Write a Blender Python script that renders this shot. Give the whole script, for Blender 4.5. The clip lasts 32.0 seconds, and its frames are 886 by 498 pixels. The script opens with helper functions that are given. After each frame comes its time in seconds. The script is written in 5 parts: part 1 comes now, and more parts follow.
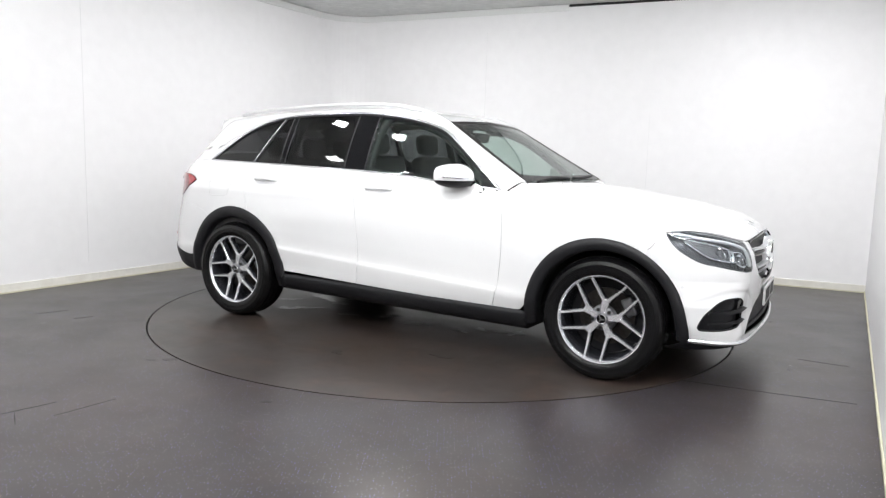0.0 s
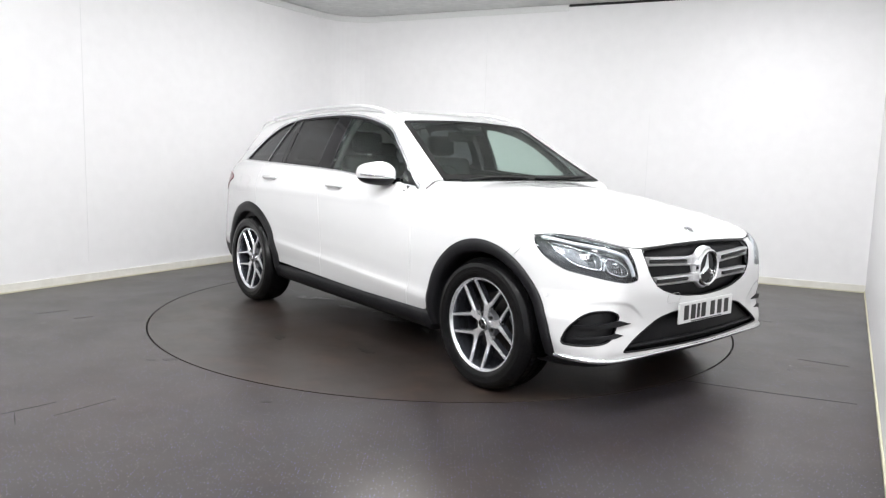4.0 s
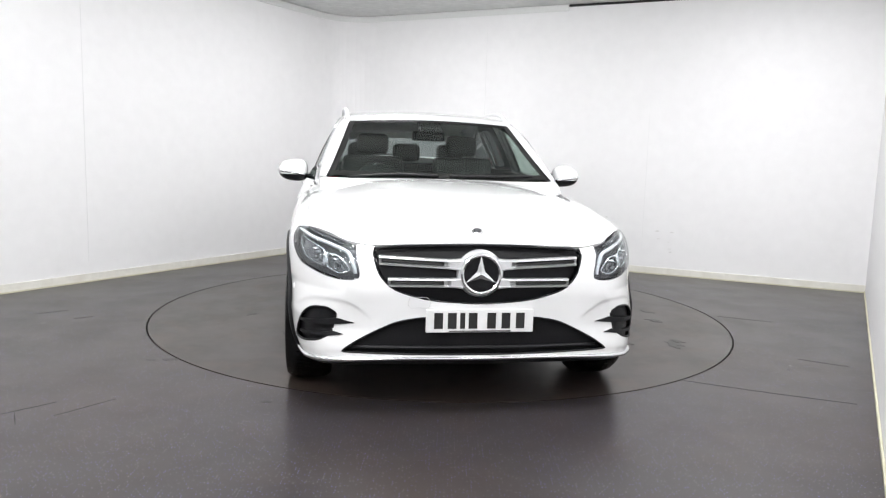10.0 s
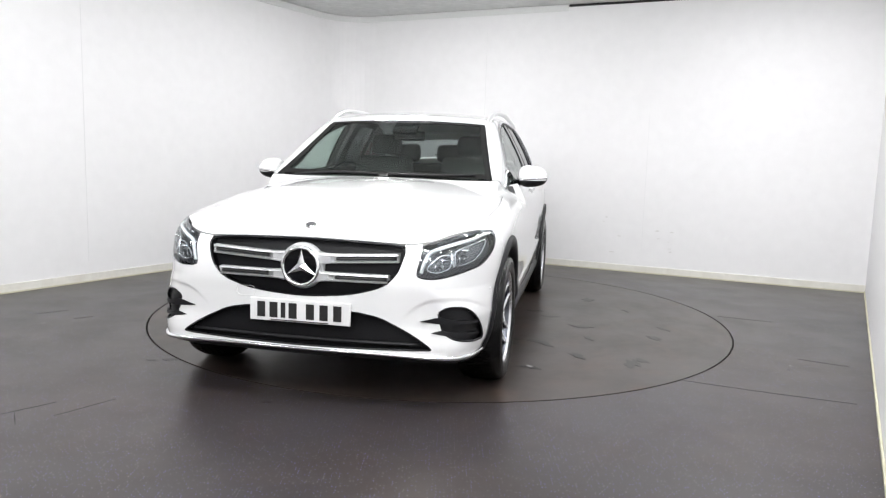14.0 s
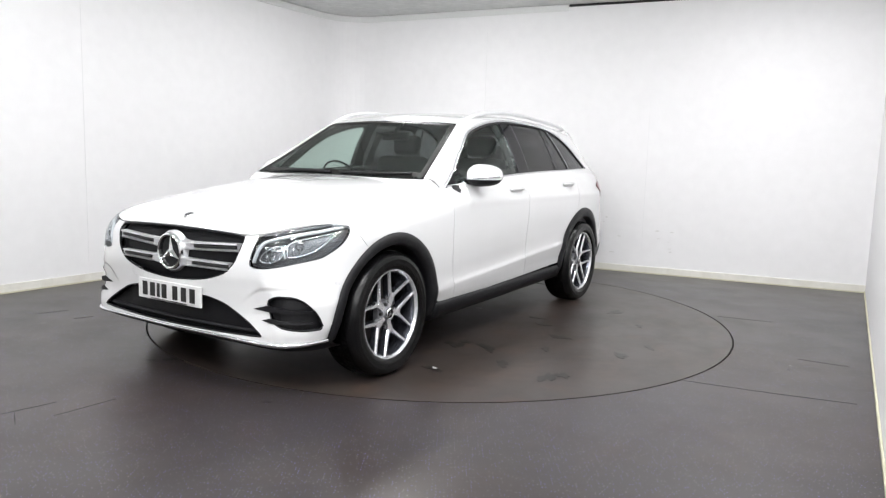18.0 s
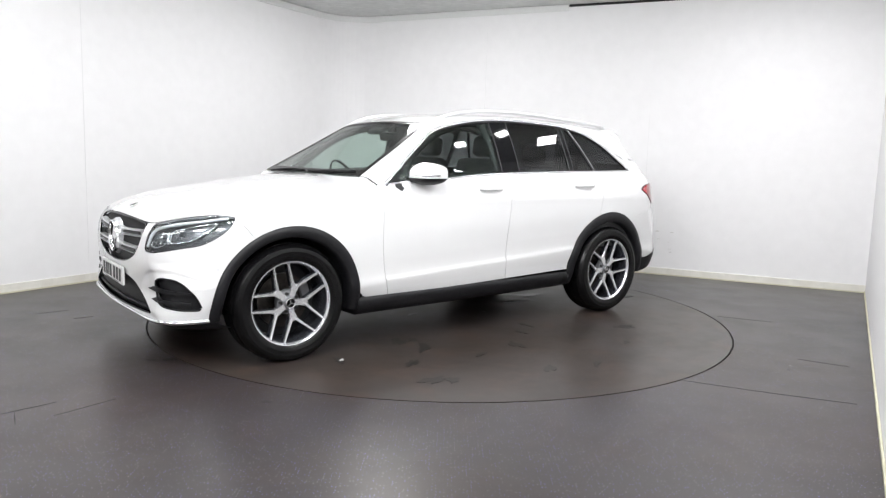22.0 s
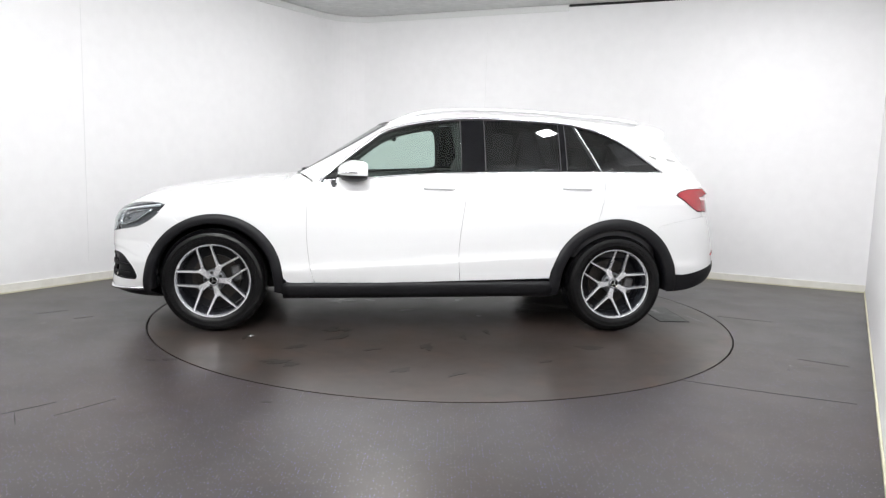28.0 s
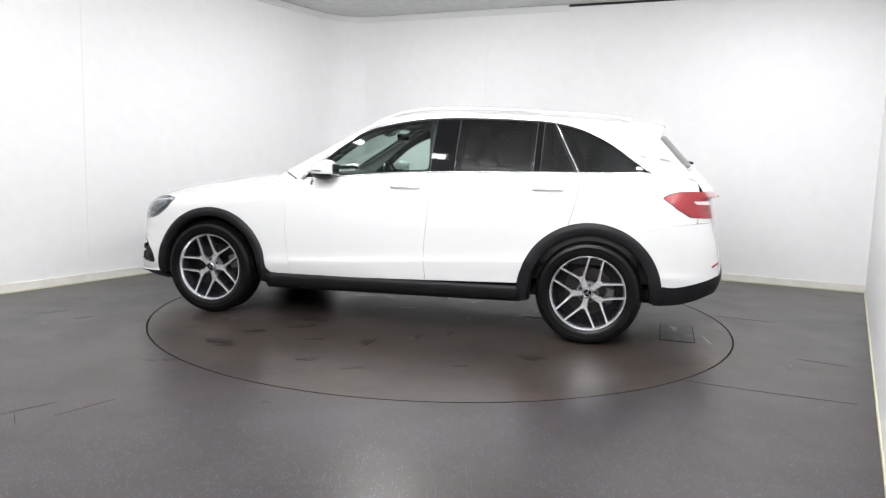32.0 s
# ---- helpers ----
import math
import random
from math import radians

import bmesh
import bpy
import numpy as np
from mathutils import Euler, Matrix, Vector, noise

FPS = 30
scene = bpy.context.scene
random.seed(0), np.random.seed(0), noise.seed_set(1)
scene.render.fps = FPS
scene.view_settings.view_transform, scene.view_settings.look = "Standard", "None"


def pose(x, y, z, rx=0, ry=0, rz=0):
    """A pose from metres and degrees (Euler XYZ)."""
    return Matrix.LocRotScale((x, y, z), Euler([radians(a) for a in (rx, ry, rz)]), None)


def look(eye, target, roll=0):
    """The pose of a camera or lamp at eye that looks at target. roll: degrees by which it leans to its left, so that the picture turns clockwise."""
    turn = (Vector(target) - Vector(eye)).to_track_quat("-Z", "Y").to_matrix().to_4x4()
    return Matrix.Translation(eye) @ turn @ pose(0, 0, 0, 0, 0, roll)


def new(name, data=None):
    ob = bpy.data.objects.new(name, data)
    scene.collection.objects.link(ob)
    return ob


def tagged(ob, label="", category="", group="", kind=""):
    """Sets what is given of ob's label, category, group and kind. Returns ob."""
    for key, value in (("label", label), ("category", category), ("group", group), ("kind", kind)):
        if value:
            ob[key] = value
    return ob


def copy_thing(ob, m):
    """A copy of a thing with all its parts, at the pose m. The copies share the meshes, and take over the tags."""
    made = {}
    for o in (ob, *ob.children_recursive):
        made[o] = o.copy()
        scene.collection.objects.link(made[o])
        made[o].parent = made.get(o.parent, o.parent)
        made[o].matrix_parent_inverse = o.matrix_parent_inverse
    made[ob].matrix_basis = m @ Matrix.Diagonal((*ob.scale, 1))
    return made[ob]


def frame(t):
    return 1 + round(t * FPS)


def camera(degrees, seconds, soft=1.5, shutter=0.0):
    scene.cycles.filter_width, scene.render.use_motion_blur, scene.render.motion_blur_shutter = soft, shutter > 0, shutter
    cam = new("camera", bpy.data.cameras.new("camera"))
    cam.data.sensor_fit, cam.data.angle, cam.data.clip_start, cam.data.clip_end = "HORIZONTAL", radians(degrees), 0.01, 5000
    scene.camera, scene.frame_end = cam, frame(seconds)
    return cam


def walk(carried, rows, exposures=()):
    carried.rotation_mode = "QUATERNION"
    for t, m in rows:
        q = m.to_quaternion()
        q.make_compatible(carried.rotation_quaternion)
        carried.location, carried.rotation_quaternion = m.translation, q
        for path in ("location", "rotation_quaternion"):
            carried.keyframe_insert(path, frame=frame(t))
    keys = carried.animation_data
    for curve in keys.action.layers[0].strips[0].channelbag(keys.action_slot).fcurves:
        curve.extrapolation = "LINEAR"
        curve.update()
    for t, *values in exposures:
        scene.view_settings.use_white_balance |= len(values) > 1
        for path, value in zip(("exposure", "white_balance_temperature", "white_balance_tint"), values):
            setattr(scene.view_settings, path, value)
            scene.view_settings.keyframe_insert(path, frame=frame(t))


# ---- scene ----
EYE = Vector((0, 0, 1.249))
PITCH, ROLL = 7.265, 1.63
cam = camera(63.28, 32.0, soft=1.25)
AIM = EYE + Vector((0, math.cos(radians(PITCH)), -math.sin(radians(PITCH))))
STAND = look(EYE, AIM, ROLL)
walk(cam, [(0, STAND), (32.0, STAND)])

# ---- light ----
world = bpy.data.worlds.new("world")
scene.world = world
world.use_nodes = True
world.node_tree.nodes["Background"].inputs[0].default_value = (0.9, 0.95, 1.0, 1)
world.node_tree.nodes["Background"].inputs[1].default_value = 0.0
scene.view_settings.exposure = 0.05
RING_WATTS, FLOOD_WATTS, FILL_WATTS = 10.2, 23.4, 14.1


# ---- materials ----
def mat(name, colour, rough=0.5, metal=0.0, spec=0.5, coat=0.0, grain=0.0, scale=40.0, bump=0.0, bump_scale=200.0,
        stain=0.0, stain_scale=2.0, stain_colour=None, rough_var=0.0):
    m = bpy.data.materials.new(name)
    m.use_nodes = True
    nt = m.node_tree
    b = nt.nodes["Principled BSDF"]
    b.inputs["Base Color"].default_value = (*colour, 1)
    b.inputs["Roughness"].default_value = rough
    b.inputs["Metallic"].default_value = metal
    b.inputs["Specular IOR Level"].default_value = spec
    b.inputs["Coat Weight"].default_value = coat
    b.inputs["Coat Roughness"].default_value = 0.03
    co = nt.nodes.new("ShaderNodeTexCoord")

    def noise_node(sc, detail=4.0):
        n = nt.nodes.new("ShaderNodeTexNoise")
        n.inputs["Scale"].default_value = sc
        n.inputs["Detail"].default_value = detail
        nt.links.new(co.outputs["Object"], n.inputs["Vector"])
        return n

    last = None
    if grain > 0:
        n = noise_node(scale)
        r = nt.nodes.new("ShaderNodeMapRange")
        r.inputs[1].default_value, r.inputs[2].default_value = 0.3, 0.7
        r.inputs[3].default_value, r.inputs[4].default_value = 1 - grain, 1 + grain
        nt.links.new(n.outputs[0], r.inputs[0])
        mx = nt.nodes.new("ShaderNodeVectorMath")
        mx.operation = "SCALE"
        mx.inputs[0].default_value = colour
        nt.links.new(r.outputs[0], mx.inputs["Scale"])
        last = mx.outputs[0]
    if stain > 0:
        n = noise_node(stain_scale, 8.0)
        r = nt.nodes.new("ShaderNodeMapRange")
        r.inputs[1].default_value, r.inputs[2].default_value = 0.48, 0.75
        r.inputs[3].default_value, r.inputs[4].default_value = 0, stain
        nt.links.new(n.outputs[0], r.inputs[0])
        mx = nt.nodes.new("ShaderNodeMix")
        mx.data_type = "RGBA"
        mx.inputs["A"].default_value = (*colour, 1)
        if last is not None:
            nt.links.new(last, mx.inputs["A"])
        mx.inputs["B"].default_value = (*(stain_colour or colour), 1)
        nt.links.new(r.outputs[0], mx.inputs["Factor"])
        last = mx.outputs["Result"]
    if last is not None:
        nt.links.new(last, b.inputs["Base Color"])
    if rough_var > 0:
        n = noise_node(stain_scale * 3, 6.0)
        r = nt.nodes.new("ShaderNodeMapRange")
        r.inputs[1].default_value, r.inputs[2].default_value = 0.3, 0.7
        r.inputs[3].default_value, r.inputs[4].default_value = rough - rough_var, rough + rough_var
        nt.links.new(n.outputs[0], r.inputs[0])
        nt.links.new(r.outputs[0], b.inputs["Roughness"])
    if bump > 0:
        n = noise_node(bump_scale, 3.0)
        bp = nt.nodes.new("ShaderNodeBump")
        bp.inputs["Strength"].default_value = bump
        bp.inputs["Distance"].default_value = 0.002
        nt.links.new(n.outputs[0], bp.inputs["Height"])
        nt.links.new(bp.outputs[0], b.inputs["Normal"])
    return m


def glow(name, colour, strength):
    m = bpy.data.materials.new(name)
    m.use_nodes = True
    b = m.node_tree.nodes["Principled BSDF"]
    b.inputs["Base Color"].default_value = (*colour, 1)
    b.inputs["Emission Color"].default_value = (*colour, 1)
    b.inputs["Emission Strength"].default_value = strength
    return m


def glass(name, tint, rough=0.0, ior=1.45):
    m = bpy.data.materials.new(name)
    m.use_nodes = True
    nt = m.node_tree
    nt.nodes.clear()
    out = nt.nodes.new("ShaderNodeOutputMaterial")
    mix = nt.nodes.new("ShaderNodeMixShader")
    tr = nt.nodes.new("ShaderNodeBsdfTransparent")
    tr.inputs[0].default_value = (*tint, 1)
    gl = nt.nodes.new("ShaderNodeBsdfGlossy")
    gl.inputs["Roughness"].default_value = rough
    lw = nt.nodes.new("ShaderNodeLayerWeight")
    lw.inputs[0].default_value = 0.5
    pw = nt.nodes.new("ShaderNodeMath")
    pw.operation = "POWER"
    pw.inputs[1].default_value = 5.0
    nt.links.new(lw.outputs["Facing"], pw.inputs[0])
    fr = nt.nodes.new("ShaderNodeMapRange")
    fr.inputs[3].default_value, fr.inputs[4].default_value = ((ior - 1) / (ior + 1)) ** 2, 0.9
    nt.links.new(pw.outputs[0], fr.inputs[0])
    nt.links.new(fr.outputs[0], mix.inputs[0])
    nt.links.new(tr.outputs[0], mix.inputs[1])
    nt.links.new(gl.outputs[0], mix.inputs[2])
    nt.links.new(mix.outputs[0], out.inputs[0])
    return m


def vinyl_floor(name, colour, wear=0.5, fleck=1.0):
    """Grey safety vinyl: fine white and blue flecks, brown scuffs, uneven sheen."""
    m = bpy.data.materials.new(name)
    m.use_nodes = True
    nt = m.node_tree
    b = nt.nodes["Principled BSDF"]
    co = nt.nodes.new("ShaderNodeTexCoord")

    def tex(kind, sc, **kw):
        n = nt.nodes.new(kind)
        n.inputs["Scale"].default_value = sc
        for k, v in kw.items():
            n.inputs[k].default_value = v
        nt.links.new(co.outputs["Object"], n.inputs["Vector"])
        return n

    def flat2d(n):
        n.voronoi_dimensions = "2D"
        return n

    def ramp(src, a, bb, lo, hi):
        r = nt.nodes.new("ShaderNodeMapRange")
        r.interpolation_type = "SMOOTHSTEP"
        for i, v in enumerate((a, bb, lo, hi)):
            r.inputs[i + 1].default_value = v
        nt.links.new(src, r.inputs[0])
        return r.outputs[0]

    def mix(fac, a, bb):
        x = nt.nodes.new("ShaderNodeMix")
        x.data_type = "RGBA"
        nt.links.new(fac, x.inputs["Factor"])
        for key, v in (("A", a), ("B", bb)):
            if isinstance(v, tuple):
                x.inputs[key].default_value = (*v, 1)
            else:
                nt.links.new(v, x.inputs[key])
        return x.outputs["Result"]

    big = tex("ShaderNodeTexNoise", 0.7, Detail=4.0, Roughness=0.55)
    mid = tex("ShaderNodeTexNoise", 9.0, Detail=4.0, Roughness=0.65)
    fine = tex("ShaderNodeTexNoise", 150.0, Detail=2.0)
    c = mix(ramp(big.outputs[0], 0.38, 0.66, 0, 1), colour, tuple(v * k for v, k in zip(colour, (1.0, 0.84, 0.70))))
    c = mix(ramp(mid.outputs[0], 0.45, 0.80, 0, wear * 0.6), c, tuple(v * k for v, k in zip(colour, (0.60, 0.52, 0.46))))
    dust = tex("ShaderNodeTexNoise", 1.3, Detail=4.0, Roughness=0.6)
    c = mix(ramp(dust.outputs[0], 0.50, 0.80, 0, wear * 0.55), c, tuple(v * k for v, k in zip(colour, (1.6, 1.42, 1.28))))
    smear = tex("ShaderNodeTexNoise", 2.2, Detail=3.0, Roughness=0.6)
    c = mix(ramp(smear.outputs[0], 0.38, 0.74, 0, wear), c, tuple(v * k for v, k in zip(colour, (0.55, 0.50, 0.47))))
    rust = tex("ShaderNodeTexNoise", 4.3, Detail=3.0, Roughness=0.6)
    c = mix(ramp(rust.outputs[0], 0.46, 0.80, 0, wear), c, tuple(v * k for v, k in zip(colour, (1.75, 1.36, 1.10))))
    c = mix(ramp(fine.outputs[0], 0.35, 0.65, 0, 0.45), c, tuple(v * 0.8 for v in colour))
    flecks = flat2d(tex("ShaderNodeTexVoronoi", 66.0, Randomness=1.0))
    dots = ramp(flecks.outputs["Distance"], 0.085, 0.16, fleck, 0)
    sep = nt.nodes.new("ShaderNodeSeparateColor")
    nt.links.new(flecks.outputs["Color"], sep.inputs[0])
    pick = ramp(sep.outputs[0], 0.60, 0.92, 0, 0.9)
    both = nt.nodes.new("ShaderNodeMath")
    both.operation = "MULTIPLY"
    nt.links.new(dots, both.inputs[0])
    nt.links.new(pick, both.inputs[1])
    tone = mix(ramp(sep.outputs[1], 0.35, 0.45, 0, 1), (0.46, 0.45, 0.48), (0.26, 0.24, 0.72))
    c = mix(both.outputs[0], c, tone)
    nt.links.new(c, b.inputs["Base Color"])
    nt.links.new(ramp(smear.outputs[0], 0.3, 0.75, 0.29, 0.35), b.inputs["Roughness"])
    b.inputs["Specular IOR Level"].default_value = 0.40
    bp = nt.nodes.new("ShaderNodeBump")
    bp.inputs["Strength"].default_value = 0.12
    bp.inputs["Distance"].default_value = 0.001
    nt.links.new(fine.outputs[0], bp.inputs["Height"])
    nt.links.new(bp.outputs[0], b.inputs["Normal"])
    return m


WALL = mat("wall_paint", (0.83, 0.825, 0.83), 0.6, grain=0.015, scale=9, stain=0.10, stain_scale=0.9, stain_colour=(0.78, 0.775, 0.78), bump=0.05, bump_scale=60)
SKIRT = mat("skirting_paint", (0.76, 0.745, 0.69), 0.45, grain=0.05, scale=20, stain=0.35, stain_scale=5, stain_colour=(0.50, 0.46, 0.38))
BEAD = mat("yellowed_sealant", (0.58, 0.56, 0.42), 0.5, grain=0.1, scale=30)
CEIL = mat("ceiling_tile", (0.70, 0.71, 0.70), 0.8, grain=0.08, scale=14, stain=0.25, stain_scale=7, stain_colour=(0.5, 0.52, 0.5), bump=0.3, bump_scale=90)
FLOOR = vinyl_floor("grey_speckled_vinyl", (0.0415, 0.0370, 0.0378), 0.35)
DISC = vinyl_floor("worn_turntable_vinyl", (0.0445, 0.0380, 0.0352), 0.95, 0.10)
DARK = mat("dark_gap", (0.012, 0.012, 0.012), 0.7, grain=0.2, scale=50)
# Pale wear; on the deck patches it paints the wall's reflection.
SCUFF_SHEEN = mat("pale_scuff_and_sheen", (0.50, 0.495, 0.49), 0.14, spec=0.6, grain=0.3, scale=60)
STAIN = mat("dark_oil_stain", (0.015, 0.014, 0.013), 0.35, grain=0.3, scale=50)
HATCH = mat("hatch_plate", (0.032, 0.032, 0.032), 0.38, grain=0.15, scale=30, stain=0.5, stain_scale=9, stain_colour=(0.2, 0.2, 0.2))
PANEL = glow("light_panel", (1.0, 1.0, 1.0), 9.0)
METAL = mat("white_trim", (0.72, 0.73, 0.72), 0.4, grain=0.02)


# ---- mesh helpers ----
def part(name, bm, material, parent=None, label="", smooth=False):
    me = bpy.data.meshes.new(name)
    bm.normal_update()
    bm.to_mesh(me)
    bm.free()
    me.materials.append(material)
    if smooth:
        me.polygons.foreach_set("use_smooth", [True] * len(me.polygons))
    ob = new(name, me)
    ob.parent = parent
    if label:
        ob["label"] = label
    return ob


def box_into(bm, lo, hi, m=None, bevel=0.0):
    r = bmesh.ops.create_cube(bm, size=1.0)
    vs = r["verts"]
    bmesh.ops.scale(bm, vec=[h - l for l, h in zip(lo, hi)], verts=vs)
    bmesh.ops.translate(bm, vec=[(h + l) / 2 for l, h in zip(lo, hi)], verts=vs)
    if bevel > 0:
        es = list({e for v in vs for e in v.link_edges})
        b = bmesh.ops.bevel(bm, geom=es, offset=bevel, segments=2, affect="EDGES", profile=0.5)
        vs = list({v for f in b["faces"] for v in f.verts} | {v for v in vs if v.is_valid})
    if m is not None:
        bmesh.ops.transform(bm, matrix=m, verts=vs)
    return vs


def prism_into(bm, outline, z0, z1):
    """A flat slab over a convex or simple outline of (x, y)."""
    lo = [bm.verts.new((x, y, z0)) for x, y in outline]
    hi = [bm.verts.new((x, y, z1)) for x, y in outline]
    n = len(outline)
    bm.faces.new(hi)
    bm.faces.new(lo[::-1])
    for i in range(n):
        bm.faces.new((lo[i], lo[(i + 1) % n], hi[(i + 1) % n], hi[i]))


# ---- the room ----
LEFT_DIR = Vector((0.515, 0.857, 0)).normalized()
BACK_DIR = Vector((0.909, -0.416, 0)).normalized()
RIGHT_DIR = Vector((0.488, 0.873, 0)).normalized()
C_LB = Vector((-1.39, 9.83, 0))      # left wall meets back wall
C_BR = Vector((4.31, 7.225, 0))      # back wall meets right wall
C_RF = C_BR - RIGHT_DIR * 10.2       # right wall meets the wall behind the camera
C_LF = C_LB - LEFT_DIR * 11.2
HIGH, THICK, SKIRT_H = 3.035, 0.12, 0.078


def wall_path(corner_radius=0.55):
    """Plan line of the left and back walls with their rounded corner."""
    a, b = C_LB - LEFT_DIR * corner_radius, C_LB + BACK_DIR * corner_radius
    pts = [C_LF]
    for i in range(15):
        k = i / 14
        pts.append(a * (1 - k) ** 2 + C_LB * 2 * k * (1 - k) + b * k ** 2)
    pts.append(C_BR)
    return pts


def ribbon(name, pts, z0, z1, thick, material, label="", out=1.0, shift=0.0, smooth=True):
    """A wall that follows a plan line, thickened away from the room."""
    bm = bmesh.new()
    n = len(pts)
    rings = []
    for i, p in enumerate(pts):
        d = (pts[min(i + 1, n - 1)] - pts[max(i - 1, 0)]).normalized()
        nrm = Vector((-d.y, d.x, 0)) * out
        rings.append([bm.verts.new((*(p + nrm * s)[:2], z)) for s, z in ((shift, z0), (shift, z1), (shift + thick, z1), (shift + thick, z0))])
    for a, b in zip(rings, rings[1:]):
        for k in range(4):
            bm.faces.new((a[k], a[(k + 1) % 4], b[(k + 1) % 4], b[k]))
    bm.faces.new(rings[0])
    bm.faces.new(rings[-1][::-1])
    bmesh.ops.recalc_face_normals(bm, faces=bm.faces)
    ob = part(name, bm, material, smooth=False)
    return tagged(ob, label, kind="structure")


LB = wall_path()
ribbon("wall_north", LB, 0, HIGH + 0.3, THICK, WALL, "white painted studio wall with a rounded corner")
ribbon("wall_east", [C_BR, C_RF], 0, HIGH + 0.3, THICK, WALL, "white painted studio side wall beside the turntable")
ribbon("wall_south", [C_RF, C_LF], 0, HIGH + 0.3, THICK, WALL, "white painted wall behind the camera")
ribbon("baseboard", LB, 0.012, SKIRT_H, 0.016, SKIRT, "cream painted skirting board, scuffed along its foot", shift=-0.016)
ribbon("baseboard_bead", LB, 0.0, 0.012, 0.022, BEAD, "yellowed sealant bead along the skirting", shift=-0.022)
ribbon("baseboard_east", [C_BR, C_RF], 0.0, 0.022, 0.010, BEAD, "yellow-green sealant strip at the wall foot", shift=-0.012)

bm = bmesh.new()
prism_into(bm, [(-14, -6), (9, -6), (9, 14), (-14, 14)], HIGH, HIGH + 0.15)
tagged(part("ceiling", bm, CEIL), "pale grey textured ceiling boards", kind="structure")

# cornice strip under the ceiling, ending short along the back wall
cut = C_LB + BACK_DIR * 3.04
trim = [p for p in LB[:-1]] + [cut]
ribbon("trim", trim, HIGH - 0.075, HIGH - 0.006, 0.02, METAL, "white cornice strip along the top of the wall", shift=-0.02)
# No recess is cut; a dark strip paints its shade.
ribbon("trim_gap_shade", [cut, C_BR], HIGH - 0.03, HIGH - 0.004, 0.008, DARK, "dark strip painting the shade of the gap under the ceiling edge", shift=-0.008)

# ---- floor with its round cut-out and the turntable in it ----
CENTRE = Vector((-0.0044, 5.806, 0))
R_DISC = 2.232


def ring_floor():
    bm = bmesh.new()
    n = 192
    inner, deep, outer = [], [], []
    for i in range(n):
        a = 2 * math.pi * i / n
        c, s = math.cos(a), math.sin(a)
        inner.append(bm.verts.new((CENTRE.x + (R_DISC + 0.0115) * c, CENTRE.y + (R_DISC + 0.0115) * s, 0)))
        deep.append(bm.verts.new((CENTRE.x + (R_DISC + 0.0115) * c, CENTRE.y + (R_DISC + 0.0115) * s, -0.12)))
        k = 12 / max(abs(c), abs(s))
        outer.append(bm.verts.new((CENTRE.x + k * c, CENTRE.y + k * s, 0)))
    for i in range(n):
        j = (i + 1) % n
        bm.faces.new((inner[i], outer[i], outer[j], inner[j]))
        bm.faces.new((deep[i], inner[i], inner[j], deep[j]))
    bm.faces.new(deep[::-1])
    return bm


floor = tagged(part("floor", ring_floor(), FLOOR), "dark grey speckled vinyl floor with faint scuffs", kind="structure")

turntable = tagged(new("turntable"), "round vehicle turntable covered in worn grey vinyl", "turntable")
turntable.location = CENTRE
bm = bmesh.new()
bmesh.ops.create_cone(bm, cap_ends=True, segments=192, radius1=R_DISC, radius2=R_DISC, depth=0.06)
bmesh.ops.translate(bm, vec=(0, 0, -0.03), verts=bm.verts)
part("deck", bm, DISC, turntable)

rnd = random.Random(4)


def blob_into(bm, x, y, rx, ry, z, turn=0.0, n=18, rough=0.35):
    """A thin flat patch with an uneven outline."""
    pts = []
    p = [rnd.random() * 6.28 for _ in range(4)]
    for i in range(n):
        a = 2 * math.pi * i / n
        k = 1 + rough * (0.5 * math.sin(2 * a + p[0]) + 0.4 * math.sin(3 * a + p[1]) + 0.25 * math.sin(5 * a + p[2]) + 0.2 * math.sin(8 * a + p[3]))
        px, py = rx * k * math.cos(a), ry * k * math.sin(a)
        pts.append((x + px * math.cos(turn) - py * math.sin(turn), y + px * math.sin(turn) + py * math.cos(turn)))
    prism_into(bm, pts, z - 0.001, z)


def streak_into(bm, p, q, w, z):
    p, q = Vector((*p, 0)), Vector((*q, 0))
    d = (q - p).normalized()
    n = Vector((-d.y, d.x, 0)) * w / 2
    m = (p + q) / 2
    prism_into(bm, [(p - n * 0.3)[:2], (m - n)[:2], (q - n * 0.3)[:2], (q + n * 0.3)[:2], (m + n * 0.8)[:2], (p + n * 0.3)[:2]], z - 0.001, z)


# marks that turn with the deck
for x, y, r in ((0.8, 0.88, 0.05), (0.22, 1.14, 0.045), (-0.25, 0.74, 0.03), (-0.88, 1.18, 0.05), (0.42, 1.66, 0.04), (1.16, 1.47, 0.05), (-0.06, 0.89, 0.03),
                (0.86, 0.66, 0.05), (1.42, 0.85, 0.035), (0.75, 0.68, 0.03), (1.07, 1.13, 0.04), (0.58, 1.2, 0.03), (1.07, 1.53, 0.035), (-0.5, 1.5, 0.025), (0.1, 1.75, 0.03), (-1.2, -1.0, 0.04), (0.7, -1.2, 0.035), (0.1, -1.5, 0.03)):
    bm = bmesh.new()
    blob_into(bm, 0, 0, r * 1.7, r * 0.85, 0.002, rnd.random() * 3, 30, 0.6)
    part("oil_stain", bm, STAIN, turntable).location = (x, y, 0)
